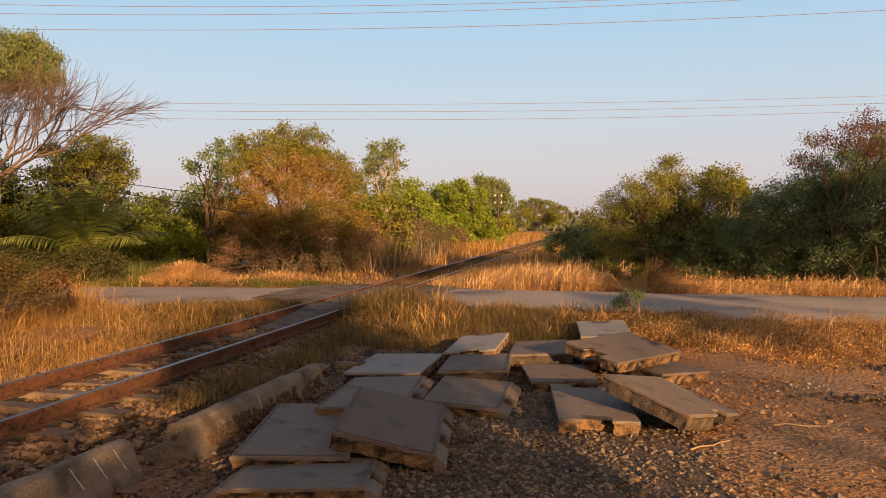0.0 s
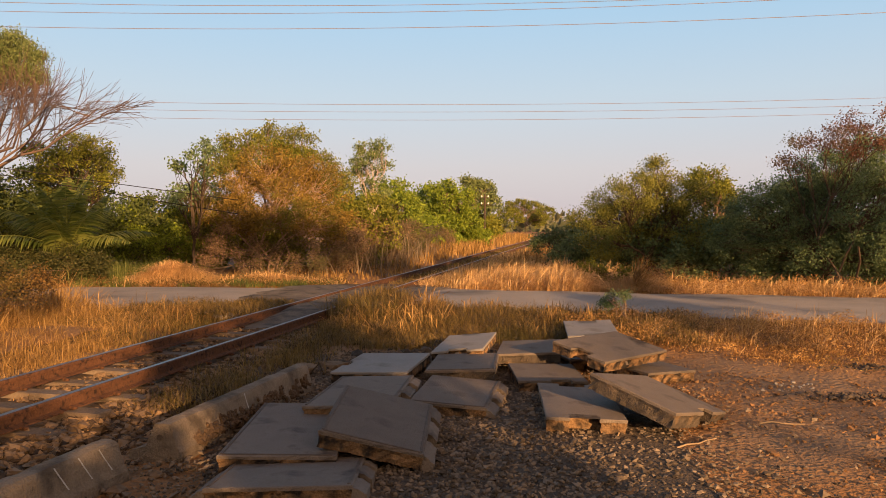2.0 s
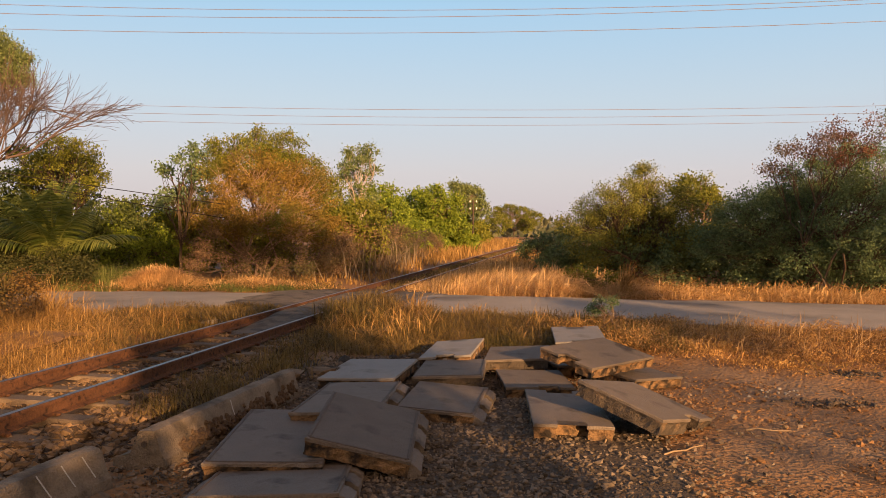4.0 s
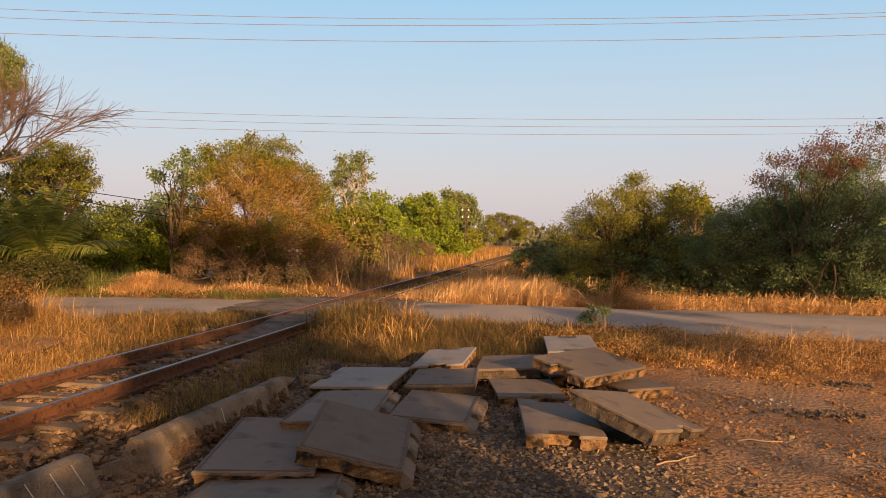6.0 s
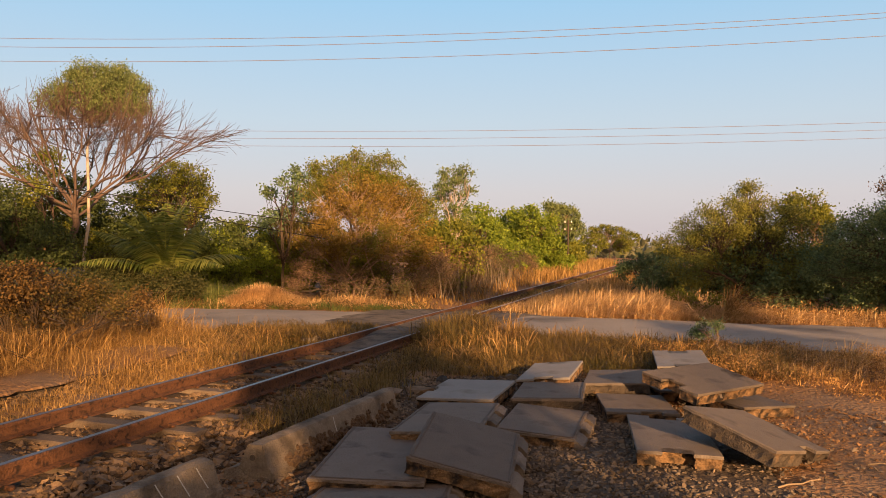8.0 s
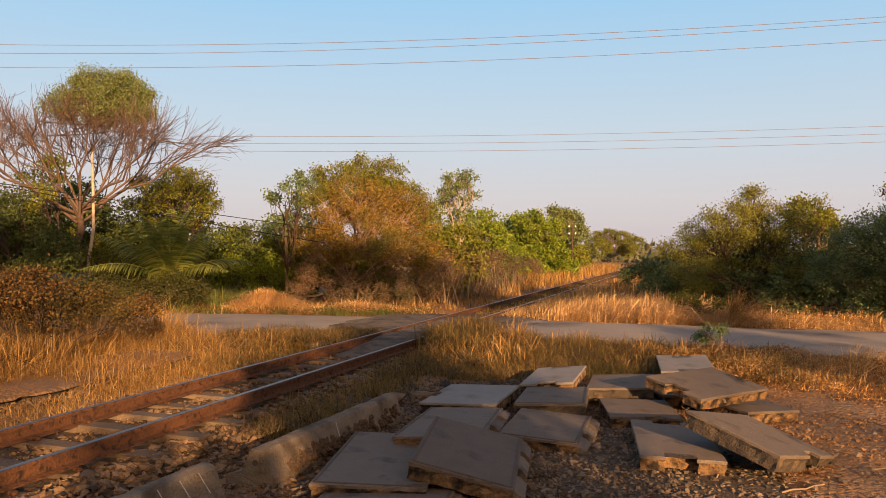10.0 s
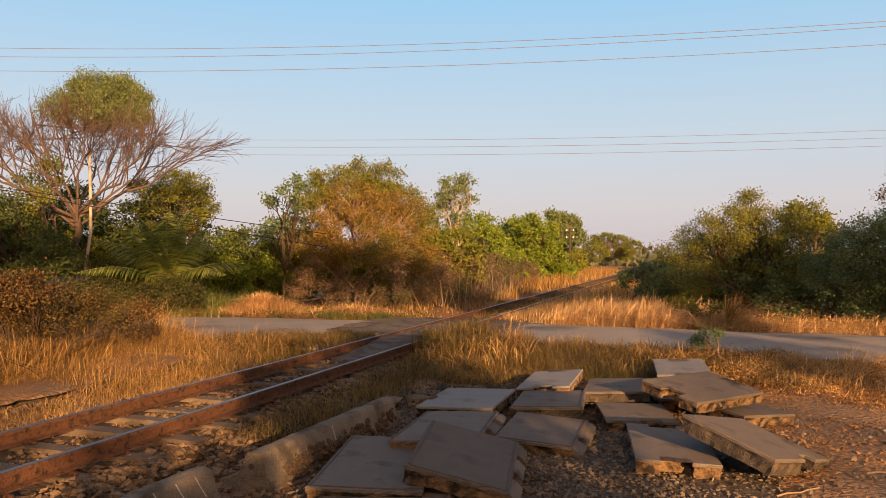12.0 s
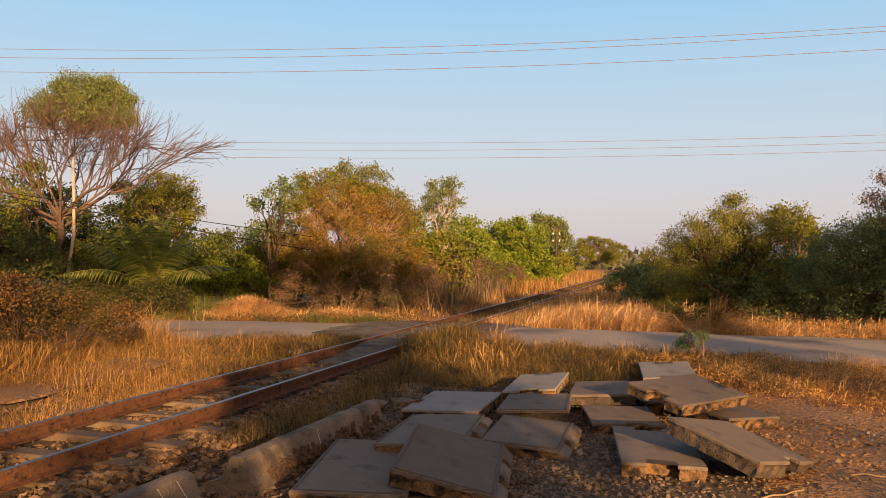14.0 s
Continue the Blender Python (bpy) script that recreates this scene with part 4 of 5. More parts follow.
tree("dark_thicket", [(8.66, 21.17, 1.95, 0.47), (8.56, 19.87, 2.22, 0.45), (9.36, 20.5, 2.31, 0.63), (10.03, 20.64, 2.54, 0.71), (10.24, 19.89, 2.73, 0.69), (10.57, 19.44, 2.91, 0.73), (11.28, 19.69, 3.15, 0.84), (11.75, 19.27, 3.33, 1), (8.8, 20.07, 1.63, 0.94), (9.77, 19.93, 1.71, 1.05), (10.9, 19.86, 1.92, 1.17), (10.73, 17.88, 2.02, 1.07), (8.35, 20.77, 1.02, 0.74), (9.35, 20.6, 0.8, 0.63), (9.92, 19.34, 0.78, 0.61), (10.93, 19.11, 0.79, 0.68), (11.35, 18, 0.96, 0.78)], M_DARKLEAF, M_DARKBARK, "dense dark green thicket beyond the road", "shrub", leaf_size=0.078, density=1.05, hollow=0.75, clump=0.22, stems=7, trunk_r=0.03)
tree("reddish_tree", [(9.19, 18.97, 3.6, 0.25), (9.94, 18.94, 3.71, 0.35), (10.96, 19.79, 4.18, 0.33), (10.42, 20.12, 3.43, 0.47), (10.5, 17.56, 3.74, 0.51), (9.99, 17.57, 3.56, 0.52), (9.04, 19.37, 3.05, 0.31), (11.98, 19.11, 4.06, 0.6)], M_REDLEAF, M_DARKBARK, "sparse tree with reddish drying leaves above the thicket", leaf_size=0.075, density=0.5, clump=0.2, stems=3, trunk_r=0.03)
tree("low_shrub", [(4.09, 25.73, 1.08, 0.38), (4.66, 25.74, 0.98, 0.48), (3.69, 25.53, 0.86, 0.27), (4.7, 23.12, 0.96, 0.38), (4.05, 23.3, 0.7, 0.4), (4.97, 23.98, 0.5, 0.36)], M_DARKLEAF, M_DARKBARK, "low dark green shrubs beside the railway", "shrub", leaf_size=0.10, density=1.6, clump=0.2, stems=5, trunk_r=0.03)



def hedge(name, a, b, h, mat, label, n=7, r=0.8, leaf_size=0.13, density=1.0):
    """A continuous row of undergrowth from a to b."""
    lobes = []
    for i in range(n):
        u = (i + 0.5) / n
        x2, y2 = a[0] + (b[0] - a[0]) * u, a[1] + (b[1] - a[1]) * u
        hh = h * rng.uniform(0.75, 1.15)
        z = 0.35
        while z < hh:
            lobes.append((x2 + rng.normal(0, 0.2), y2 + rng.normal(0, 0.3), z, r * rng.uniform(0.8, 1.15)))
            z += r * 0.95
    return tree(name, lobes, mat, M_DARKBARK, label, "shrub", leaf_size, density, 0.26, 0.03, stems=n, twigs=False, hollow=0.7)


hedge("hedge", (-17, 24.5), (-9.5, 27), 2.5, M_SCRUB, "dark green undergrowth behind the palm", 8, 0.8, 0.15)
hedge("hedge", (-9.5, 28.5), (-1.5, 29.5), 2.4, M_GREEN, "green undergrowth behind the olive-brown tree", 9, 0.8, 0.17)
hedge("hedge", (-3.2, 28), (-1.2, 37), 1.5, M_DRYLEAF, "brownish undergrowth behind the thicket", 6)
hedge("hedge", (-4.5, 41), (3.5, 54), 1.6, M_BRIGHT, "yellow-green undergrowth along the railway", 10, 1.0, 0.24)
hedge("hedge", (4.6, 24.2), (9.6, 21.4), 1.2, M_DARKLEAF, "dark green undergrowth below the thorny bush", 8, 0.7)
hedge("hedge", (9.0, 21.2), (16, 17.5), 1.8, M_DARKLEAF, "dark green undergrowth below the thicket", 9, 0.8, 0.11, 0.8)
hedge("hedge", (6.5, 27), (14, 27), 1.8, M_GREEN, "green undergrowth behind the thorny bush", 8, 0.8, 0.18)
hedge("hedge", (12, 27), (16.5, 22), 2.6, M_DARKLEAF, "tall dark undergrowth at the edge of the scrub", 5, 1.0, 0.2)
hedge("hedge", (-16.5, 25.6), (-12, 26.6), 3.3, M_SCRUB, "tall dark scrub behind the leafless tree", 5, 0.8, 0.15)
hedge("hedge", (-19, 22), (-16.5, 25), 2.6, M_SCRUB, "dark scrub beyond the road", 4, 1.0, 0.2)
hedge("hedge", (3.2, 60), (7.5, 90), 1.6, M_GREEN, "green scrub beside the railway", 12, 1.1, 0.32)

# far woods closing the plain
m = 14000
az = rng.uniform(-62, 62, m)
dist = rng.uniform(150, 330, m)
hz = rng.random(m) ** 1.3 * (3.2 + 2.0 * np.sin(az * 0.9) + 1.2 * np.sin(az * 2.7)) * (dist / 240)
C = np.stack([np.sin(np.radians(az)) * dist, np.cos(np.radians(az)) * dist, hz - 0.2], 1)
tagged(add("far_woods", leaves_mesh(C, 2.2, "far_woods"), M_FAR), "hazy grey-green woods along the horizon", "woods", kind="stuff")

tree("weedy_bush", [(-7.32, 10.5, 0.93, 0.42), (-7.1, 10.84, 0.74, 0.38), (-7.03, 11.61, 0.78, 0.42), (-6.61, 11.87, 0.68, 0.36), (-5.73, 11.09, 0.62, 0.26), (-6.84, 10.3, 1.1, 0.32), (-7.75, 10.38, 0.97, 0.48)], M_TANGLE, M_DARKBARK, "tangled russet-brown weedy bush in the tall grass", "shrub", leaf_size=0.062, density=1.5, clump=0.15, trunk_r=0.008, stems=9)
hedge("hedge", (-12.4, 19.8), (-8.6, 20.4), 0.75, M_SHADELEAF, "low weeds below the palm, coloured dark for shade", 9, 0.4, 0.08, 1.0)

# bare spreading tree
def bare_tree(base, fork_z, label):
    top = tagged(new("bare_tree"), label, "tree")
    z0 = float(ground_z(*base)) - 0.1
    top.location = (*base, z0)
    tb = Tubes()
    f0 = np.array([0.1, 0, fork_z - z0])
    tb.add(bend((0, 0, 0), f0, 6, 0.1, 0), np.linspace(0.13, 0.10, 6), 9)
    add("trunk", tb.mesh("trunk"), M_BARE, top)

    def dome(x2, y2):
        return 5.75 - z0 - 0.03 * (x2 * x2 + y2 * y2)

    def fan(p, tip, spread, r, depth):
        """A branch from p to tip, from which thinner ones part towards tips near by."""
        n = 7 if depth < 2 else 4
        u = np.linspace(0, 1, n)[:, None]
        mid = np.array([p[0] + 0.62 * (tip[0] - p[0]), p[1] + 0.62 * (tip[1] - p[1]), p[2] + 0.42 * (tip[2] - p[2])])
        way = p * (1 - u) ** 2 + mid * 2 * u * (1 - u) + tip * u * u
        way = way + rng.normal(0, 0.016 * np.linalg.norm(tip - p), way.shape) * u * (1 - u) * 4
        tb.add(way, np.linspace(r, max(r * 0.28, 0.0045), n), 6 if depth < 2 else 3)
        if depth == 4:
            return
        for at in (0.3, 0.42, 0.54, 0.66, 0.78, 0.9)[: 6 if depth < 3 else 4]:
            k2 = at * (n - 1)
            q = way[int(k2)] + (way[min(int(k2) + 1, n - 1)] - way[int(k2)]) * (k2 - int(k2))
            if depth >= 2:
                d = (way[-1] - way[0]) / np.linalg.norm(way[-1] - way[0]) + rng.normal(0, 0.36, 3) + [0, 0, 0.06]
                end = q + d / np.linalg.norm(d) * rng.uniform(0.5, 0.95) * (1.0, 0.9, 0.6)[depth - 2]
                fan(q, end, spread, max(r * 0.5, 0.006), depth + 1)
                continue
            x2, y2 = tip[0] + rng.normal(0, spread), tip[1] + rng.normal(0, spread)
            x2, y2 = x2 * (0.6 + 0.4 * at), y2 * (0.6 + 0.4 * at)
            fan(q, np.array([x2, y2, max(dome(x2, y2) - abs(rng.normal(0, 0.28)), q[2] + 0.12)]), spread * 0.6, max(r * 0.5, 0.006), depth + 1)

    for i in range(13):
        a = 2 * math.pi * (i + rng.uniform(-0.3, 0.3)) / 13
        out = (3.9, 2.8, 1.5)[i % 3] * rng.uniform(0.92, 1.08)
        x2, y2 = out * math.cos(a), out * math.sin(a)
        tb = Tubes()
        fan(f0 - [0, 0, 0.14 * (i % 4)], np.array([x2, y2, dome(x2, y2) - (0.45 if i % 3 == 0 else 0.1)]), 1.0, 0.05, 1)
        add("limb", tb.mesh("limb"), M_BARE, top)
    return top


bare_tree((-13.5, 22.4), 2.8, "large leafless tree with a wide spreading crown")


# coconut palm
def palm(base, crown_z, n, label):
    top = tagged(new("coconut_palm"), label, "palm tree")
    z0 = float(ground_z(*base))
    top.location = (*base, z0)
    tb = Tubes()
    tb.add(bend((0, 0, -0.1), (0, 0, crown_z - z0), 6, 0.05, 0), np.linspace(0.17, 0.12, 6), 9)
    add("trunk", tb.mesh("trunk"), M_DARKBARK, top)
    for i in range(n):
        a = 2 * math.pi * i / n + rng.uniform(-0.2, 0.2)
        el = radians((84, 70, 54)[i % 3] + rng.uniform(-9, 9))
        length = rng.uniform(2.5, 3.1)
        v, fs = [], []
        m = 40
        spine = []
        for j in range(m + 1):
            u = j / m
            rr = length * (u * math.cos(el) + 0.22 * u * u)
            zz = length * (u * math.sin(el) - 0.50 * u * u * (0.45 + 0.9 * math.cos(el)))
            spine.append(np.array([math.cos(a) * rr, math.sin(a) * rr, crown_z - z0 + zz]))
        spine = np.array(spine)
        side = np.array([-math.sin(a), math.cos(a), 0])
        for j in range(4, m):
            u = j / m
            tdir = spine[j + 1] - spine[j]
            tdir /= np.linalg.norm(tdir)
            ll = 0.62 * math.sin(math.pi * (0.12 + 0.86 * u)) * rng.uniform(0.85, 1.1)
            for sg in (-1, 1):
                d = side * sg * 0.8 + tdir * 0.55 + np.array([0, 0, -0.45 + rng.normal(0, 0.1)])
                d /= np.linalg.norm(d)
                b0 = spine[j]
                mid = b0 + d * ll * 0.5
                tip = b0 + d * ll + np.array([0, 0, -0.16 * ll])
                k2 = len(v)
                v += [b0 - tdir * 0.012, b0 + tdir * 0.012, mid + tdir * 0.028, mid - tdir * 0.028, tip]
                fs += [(k2, k2 + 1, k2 + 2, k2 + 3), (k2 + 3, k2 + 2, k2 + 4)]
        sv, sf = tube(spine, np.linspace(0.022, 0.004, m + 1), 4)
        off = len(v)
        me = mesh_from(v + [tuple(q) for q in sv], fs + [tuple(int(t2) + off for t2 in q) for q in sf], "frond")
        add("frond", me, M_PALM, top)
    return top


palm((-9.75, 20.8), 0.6, 18, "young coconut palm with arching green fronds")


# grass
def blades(name, pts, h, mat, label, width=0.012, lean=0.35, category="dry grass", curl=0.35, base_z=None, comb=(0, 0), heads=0.0):
    """Bent blades of three lengths each, leaning every way or combed one way; heads: the share that ends in a seed head."""
    n = len(pts)
    z = ground_z(pts[:, 0], pts[:, 1]) - 0.02 if base_z is None else base_z
    b = np.column_stack([pts, z])
    a = rng.uniform(0, 2 * np.pi, n)
    d = np.stack([np.cos(a) + comb[0], np.sin(a) + comb[1], np.zeros(n)], 1)
    le = np.minimum(np.abs(rng.normal(0, lean, n)), 2.2)[:, None]
    H = np.asarray(h)[:, None]
    a2 = rng.uniform(0, 2 * np.pi, n)
    s2 = np.stack([np.cos(a2), np.sin(a2), np.zeros(n)], 1) * width * rng.uniform(0.5, 1.3, (n, 1))
    up = np.array([0, 0, 1.0])
    side = np.stack([-d[:, 1], d[:, 0], 0 * d[:, 0]], 1) * rng.normal(0, 0.25, (n, 1))
    m1 = b + (up + d * le * 0.35) * H * 0.40
    m2 = b + (up * np.maximum(0.82 - 0.35 * curl * le, 0.3) + (d + 0.4 * side) * le * 0.72) * H
    t = b + (up * np.maximum(1 - curl * le, 0.2) + (d + side) * le * 1.3) * H
    if heads or curl > 0.45:
        fat = np.where(rng.random((n, 1)) < heads, 1.9, 0.6)
        V = np.stack([b - s2, b + s2, m1 + s2 * 0.85, m1 - s2 * 0.85, m2 + s2 * fat, m2 - s2 * fat, t], 1).reshape(-1, 3)
        i = np.arange(n) * 7
        F = np.concatenate([np.stack([i, i + 1, i + 2, i + 3], 1), np.stack([i + 3, i + 2, i + 4, i + 5], 1), np.stack([i + 5, i + 4, i + 6, i + 6], 1)])
    else:
        V = np.stack([b - s2, b + s2, (m1 + m2) * 0.5 + s2 * 0.75, (m1 + m2) * 0.5 - s2 * 0.75, t], 1).reshape(-1, 3)
        i = np.arange(n) * 5
        F = np.concatenate([np.stack([i, i + 1, i + 2, i + 3], 1), np.stack([i + 3, i + 2, i + 4, i + 4], 1)])
    ob = add(name, mesh_from(V, F, name), mat)
    return tagged(ob, label, category, kind="stuff")


def tufts(n_tuft, per, xr, yr, keep=None, rad=0.09):
    """Blade roots in tufts over a rectangle, thinned by keep(x, y)."""
    x, y = rng.uniform(*xr, n_tuft), rng.uniform(*yr, n_tuft)
    if keep is not None:
        k2 = keep(x, y)
        x, y = x[k2], y[k2]
    c = np.repeat(np.stack([x, y], 1), per, 0)
    size = np.repeat(rng.uniform(0.6, 1.25, len(x)), per)
    return c + rng.normal(0, rad, c.shape), size * rng.uniform(0.55, 1.15, len(c))


def lat(x, y):
    return x * TL.x + y * TL.y


def road_near(x):
    return np.interp(x, ROAD_X, ROAD_NEAR)


def road_far(x):
    return np.interp(x, ROAD_X, ROAD_FAR)


def low_by_track(p):
    """Grass grows lower towards the rails."""
    l2 = lat(p[:, 0], p[:, 1])
    return np.minimum(1.0, 0.33 * np.maximum(5.6 - l2, 0.5))


# beyond the road, between the track and the bushes
p, h = tufts(2500, 15, (-0.5, 4.9), (18.2, 25), lambda x, y: (y > road_far(x) + 0.1) & (lat(x, y) < 4.4), 0.13)
blades("tall_straw_grass", p, h * (0.56 + 0.22 * wavy(1.2 * p[:, 0], 1.2 * p[:, 1], 3)) * low_by_track(p), M_PALESTRAW, "tall straw-coloured dry grass between road and railway", lean=1.5, width=0.005, comb=(0.9, -0.2), curl=0.5, heads=0.3)
p, h = tufts(3600, 13, (4.4, 17), (13, 22), lambda x, y: (y > road_far(x) + 0.15) & (y < road_far(x) + 3.3), 0.14)
blades("roadside_straw_grass", p, h * 0.42 * (0.85 + 0.3 * wavy(0.9 * p[:, 0], 0.9 * p[:, 1], 7)), M_PALESTRAW, "dry reddish straw grass along the far road edge", lean=1.7, width=0.0055, comb=(0.7, -0.3), curl=0.5, heads=0.2)
# near side of the road
p, h = tufts(3200, 13, (-2.6, 4.2), (10.7, 15.0), lambda x, y: (y < road_near(x) - 0.05) & (lat(x, y) < 4.35) & (y > 11.2 + 0.35 * np.sin(3 * x)) & (wavy(1.3 * x, 1.3 * y, 4) > -0.55), 0.12)
blades("half_dry_grass", p, h * 0.24, M_MIXED, "half-dry olive and straw grass at the road's near edge", lean=1.4, width=0.0045, curl=0.5)
p, h = tufts(240, 14, (-2.6, 2.6), (11.8, 15.0), lambda x, y: (y < road_near(x) - 0.05) & (lat(x, y) < 4.3) & (wavy(x, y, 1) > 0.0))
blades("straw_stalks", p, h * 0.36, M_STRAW, "upright straw stalks at the road's near edge", lean=0.6, width=0.0045, heads=0.4)
p, h = tufts(3000, 12, (3.0, 13), (8, 14.5), lambda x, y: (y < road_near(x) - 0.1) & (y > road_near(x) - 3.0 + 0.3 * np.sin(2.3 * x)) & (wavy(1.5 * x, 1.5 * y, 3) > -0.5), 0.16)
blades("creeping_dry_grass", p, h * 0.15, M_STRAWRED, "creeping dry orange grass between yard and road", lean=2.4, width=0.005, curl=0.55)
p, h = tufts(1300, 12, (2.4, 13), (8, 14.5), lambda x, y: (y < road_near(x) - 0.3) & (y > road_near(x) - 2.6) & (wavy(x, y, 9) > 0.0))
blades("creeping_green_grass", p, h * 0.16, M_MIXED, "low half-green weeds in the dry grass", lean=1.4, width=0.005)
p, h = tufts(420, 8, (2.5, 12), (8.6, 13.2), lambda x, y: (y < road_near(x) - 0.1) & (y > road_near(x) - 2.6), 0.15)
blades("arching_stalks", p, h * 0.36, M_PALESTRAW, "long arching straw stalks", lean=1.3, width=0.004, curl=0.6, comb=(0.8, -0.3))


def weeds(name, n, xr, yr, keep, hmax, size, mat, label):
    """Low creeping weeds: loose small leaves in a mat."""
    x, y = rng.uniform(*xr, n), rng.uniform(*yr, n)
    k2 = keep(x, y)
    x, y = x[k2], y[k2]
    z = ground_z(x, y) + rng.random(len(x)) ** 1.1 * hmax * np.clip(0.5 + 0.7 * wavy(1.9 * x, 1.9 * y, 6) + 0.25 * wavy(5.3 * x, 5.3 * y, 2), 0.12, 1.3)
    return tagged(add(name, leaves_mesh(np.stack([x, y, z], 1), size, name, 0.0, 0.3), mat), label, "weeds", kind="stuff")


weeds("dry_weeds", 150000, (2.2, 13), (8, 14.5), lambda x, y: (y < road_near(x) - 0.1) & (y > road_near(x) - 3.1 + 0.4 * np.sin(2.3 * x) + rng.uniform(-0.5, 0.5, x.shape)), 0.25, 0.040, M_CREEPER, "mat of dry orange creeping weeds")
weeds("half_dry_weeds", 60000, (-3, 4.5), (11, 15), lambda x, y: (y < road_near(x)) & (y > 11.3 + 0.35 * np.sin(3 * x)) & (lat(x, y) < 4.3), 0.25, 0.024, M_MIXED, "mat of half-dry olive creeping weeds")
weeds("verge_mat", 70000, (4.6, 15), (13.5, 21.5), lambda x, y: (y > road_far(x) + 0.15) & (y < road_far(x) + 2.9), 0.42, 0.06, M_CREEPER, "matted dry orange weeds along the far road edge")
weeds("verge_weeds", 26000, (-12, -1.5), (19.3, 22.5), lambda x, y: (y > road_far(x) + 0.15) & (lat(x, y) > 6.8), 0.30, 0.055, M_RUSSET, "low russet weeds and litter on the far verge")
weeds("bush_weeds", 22000, (-14, -6), (9.5, 15), lambda x, y: (lat(x, y) > 9.4) & (y < road_near(x) - 0.3), 1.05, 0.045, M_RUSSET, "dry reddish weeds tangled in tall grass")
# left of the track, this side of the road
p, h = tufts(4000, 13, (-12.8, -3), (7.5, 15.5), lambda x, y: (lat(x, y) > 6.9) & (y < road_near(x) - 0.1) & ((y > 9.6) | (lat(x, y) > 8.6)), 0.11)
blades("tall_dry_grass", p, h * (0.36 + 0.10 * np.clip(lat(p[:, 0], p[:, 1]) - 7.0, 0, 4)) * (0.75 + 0.35 * wavy(p[:, 0], p[:, 1])), M_STRAW, "tall golden dry grass beyond the railway", lean=1.25, width=0.0045, curl=0.46)
p, h = tufts(1700, 12, (-12.8, -6), (9.5, 15), lambda x, y: (lat(x, y) > 9.0) & (y < road_near(x) - 0.3) & (wavy(0.8 * x, 0.8 * y, 5) > -0.4), 0.13)
blades("reddish_tall_grass", p, h * 0.85, M_STRAW, "reddish-brown tangled dry grass and weeds beyond the railway", lean=1.0, width=0.006)
p, h = tufts(900, 12, (-7, -2), (11, 15.5), lambda x, y: (lat(x, y) > 6.4) & (lat(x, y) < 7.6) & (y < road_near(x)))
blades("track_edge_grass", p, h * 0.2, M_MIXED, "short half-dry grass along the rails", lean=0.7, width=0.006)
p, h = tufts(1500, 11, (-6.5, -1.5), (12.6, 15.3), lambda x, y: (lat(x, y) > 5.95) & (lat(x, y) < 8.6) & (y < road_near(x) + 0.5 + 0.25 * np.sin(4 * x)))
blades("crossing_edge_grass", p, h * 0.17, M_MIXED, "short dry grass at the edge of the crossing", lean=0.8, width=0.006)
# tufts between the rails and stubble beside them
sv = rng.uniform(4, 13.5, 420)
lv = rng.choice([4.95, 5.2, 5.45, 6.05], 420) + rng.normal(0, 0.09, 420)
k = (np.abs(lv - RAIL_NEAR) > 0.1) & (np.abs(lv - RAIL_FAR) > 0.1) & (np.sin(sv * 2.7 + lv * 3) > -0.2)
c = np.repeat(np.stack([TD.x * sv + TL.x * lv, TD.y * sv + TL.y * lv], 1)[k], 11, 0)
blades("sleeper_grass", c + rng.normal(0, 0.05, c.shape), rng.uniform(0.04, 0.13, len(c)), M_STRAW, "small dry grass tufts between the sleepers", width=0.004, lean=0.9, base_z=np.full(len(c), -0.26))
p, h = tufts(2600, 12, (-9, -3.5), (5.0, 11.5), lambda x, y: (lat(x, y) > 6.15) & (lat(x, y) < 7.35) & (wavy(2 * x, 2 * y, 2) > -0.5))
blades("dry_stubble", p, h * 0.17, M_STRAW, "dry grass stubble beside the railway", width=0.004, lean=0.9)
# far side of the road on the left
p, h = tufts(1500, 12, (-15, -1.5), (19.2, 23), lambda x, y: (y > road_far(x) + 0.1) & (lat(x, y) > 6.9))
blades("far_verge_grass", p, h * 0.15 * (0.8 + 0.6 * wavy(p[:, 0], p[:, 1], 3)), M_STRAWRED, "low dry orange grass on the far verge", lean=0.9, width=0.006)
p, h = tufts(700, 14, (-9, -2.0), (19.4, 21.2), lambda x, y: (y > road_far(x) + 0.1) & (wavy(x, y) > 0.2))
blades("green_verge_grass", p, h * 0.2, M_GREENGRASS, "patches of green grass on the far verge", category="grass")
p, h = tufts(700, 11, (-14, -8), (20, 25), lambda x, y: (x + 10.4) ** 2 + (y - 19.6) ** 2 > 1.8)
blades("green_tall_grass", p, h * 0.6, M_GREENGRASS, "tall shaded green grass behind the road", category="grass")
# heap of cut straw
p = np.concatenate([rng.normal(0, 1, (4200, 2)) * [0.75, 0.35] + [-6.9, 20.6], rng.normal(0, 1, (2600, 2)) * [0.9, 0.25] + [-4.4, 21.0]])
h = rng.uniform(0.3, 0.6, len(p))
hump = 0.55 * np.exp(-(((p[:, 0] + 6.9) / 0.8) ** 2 + ((p[:, 1] - 20.6) / 0.5) ** 2)) + 0.2 * np.exp(-(((p[:, 0] + 4.4) / 0.9) ** 2 + ((p[:, 1] - 21) / 0.4) ** 2))
blades("straw_heap", p, h * 0.6, M_PALESTRAW, "heap of cut dry orange grass on the far verge", lean=2.2, width=0.008, curl=0.6, base_z=ground_z(p[:, 0], p[:, 1]) + hump * 0.9 - 0.05)
# along the railway
n = 2600
sv = rng.uniform(19.5, 90, n)
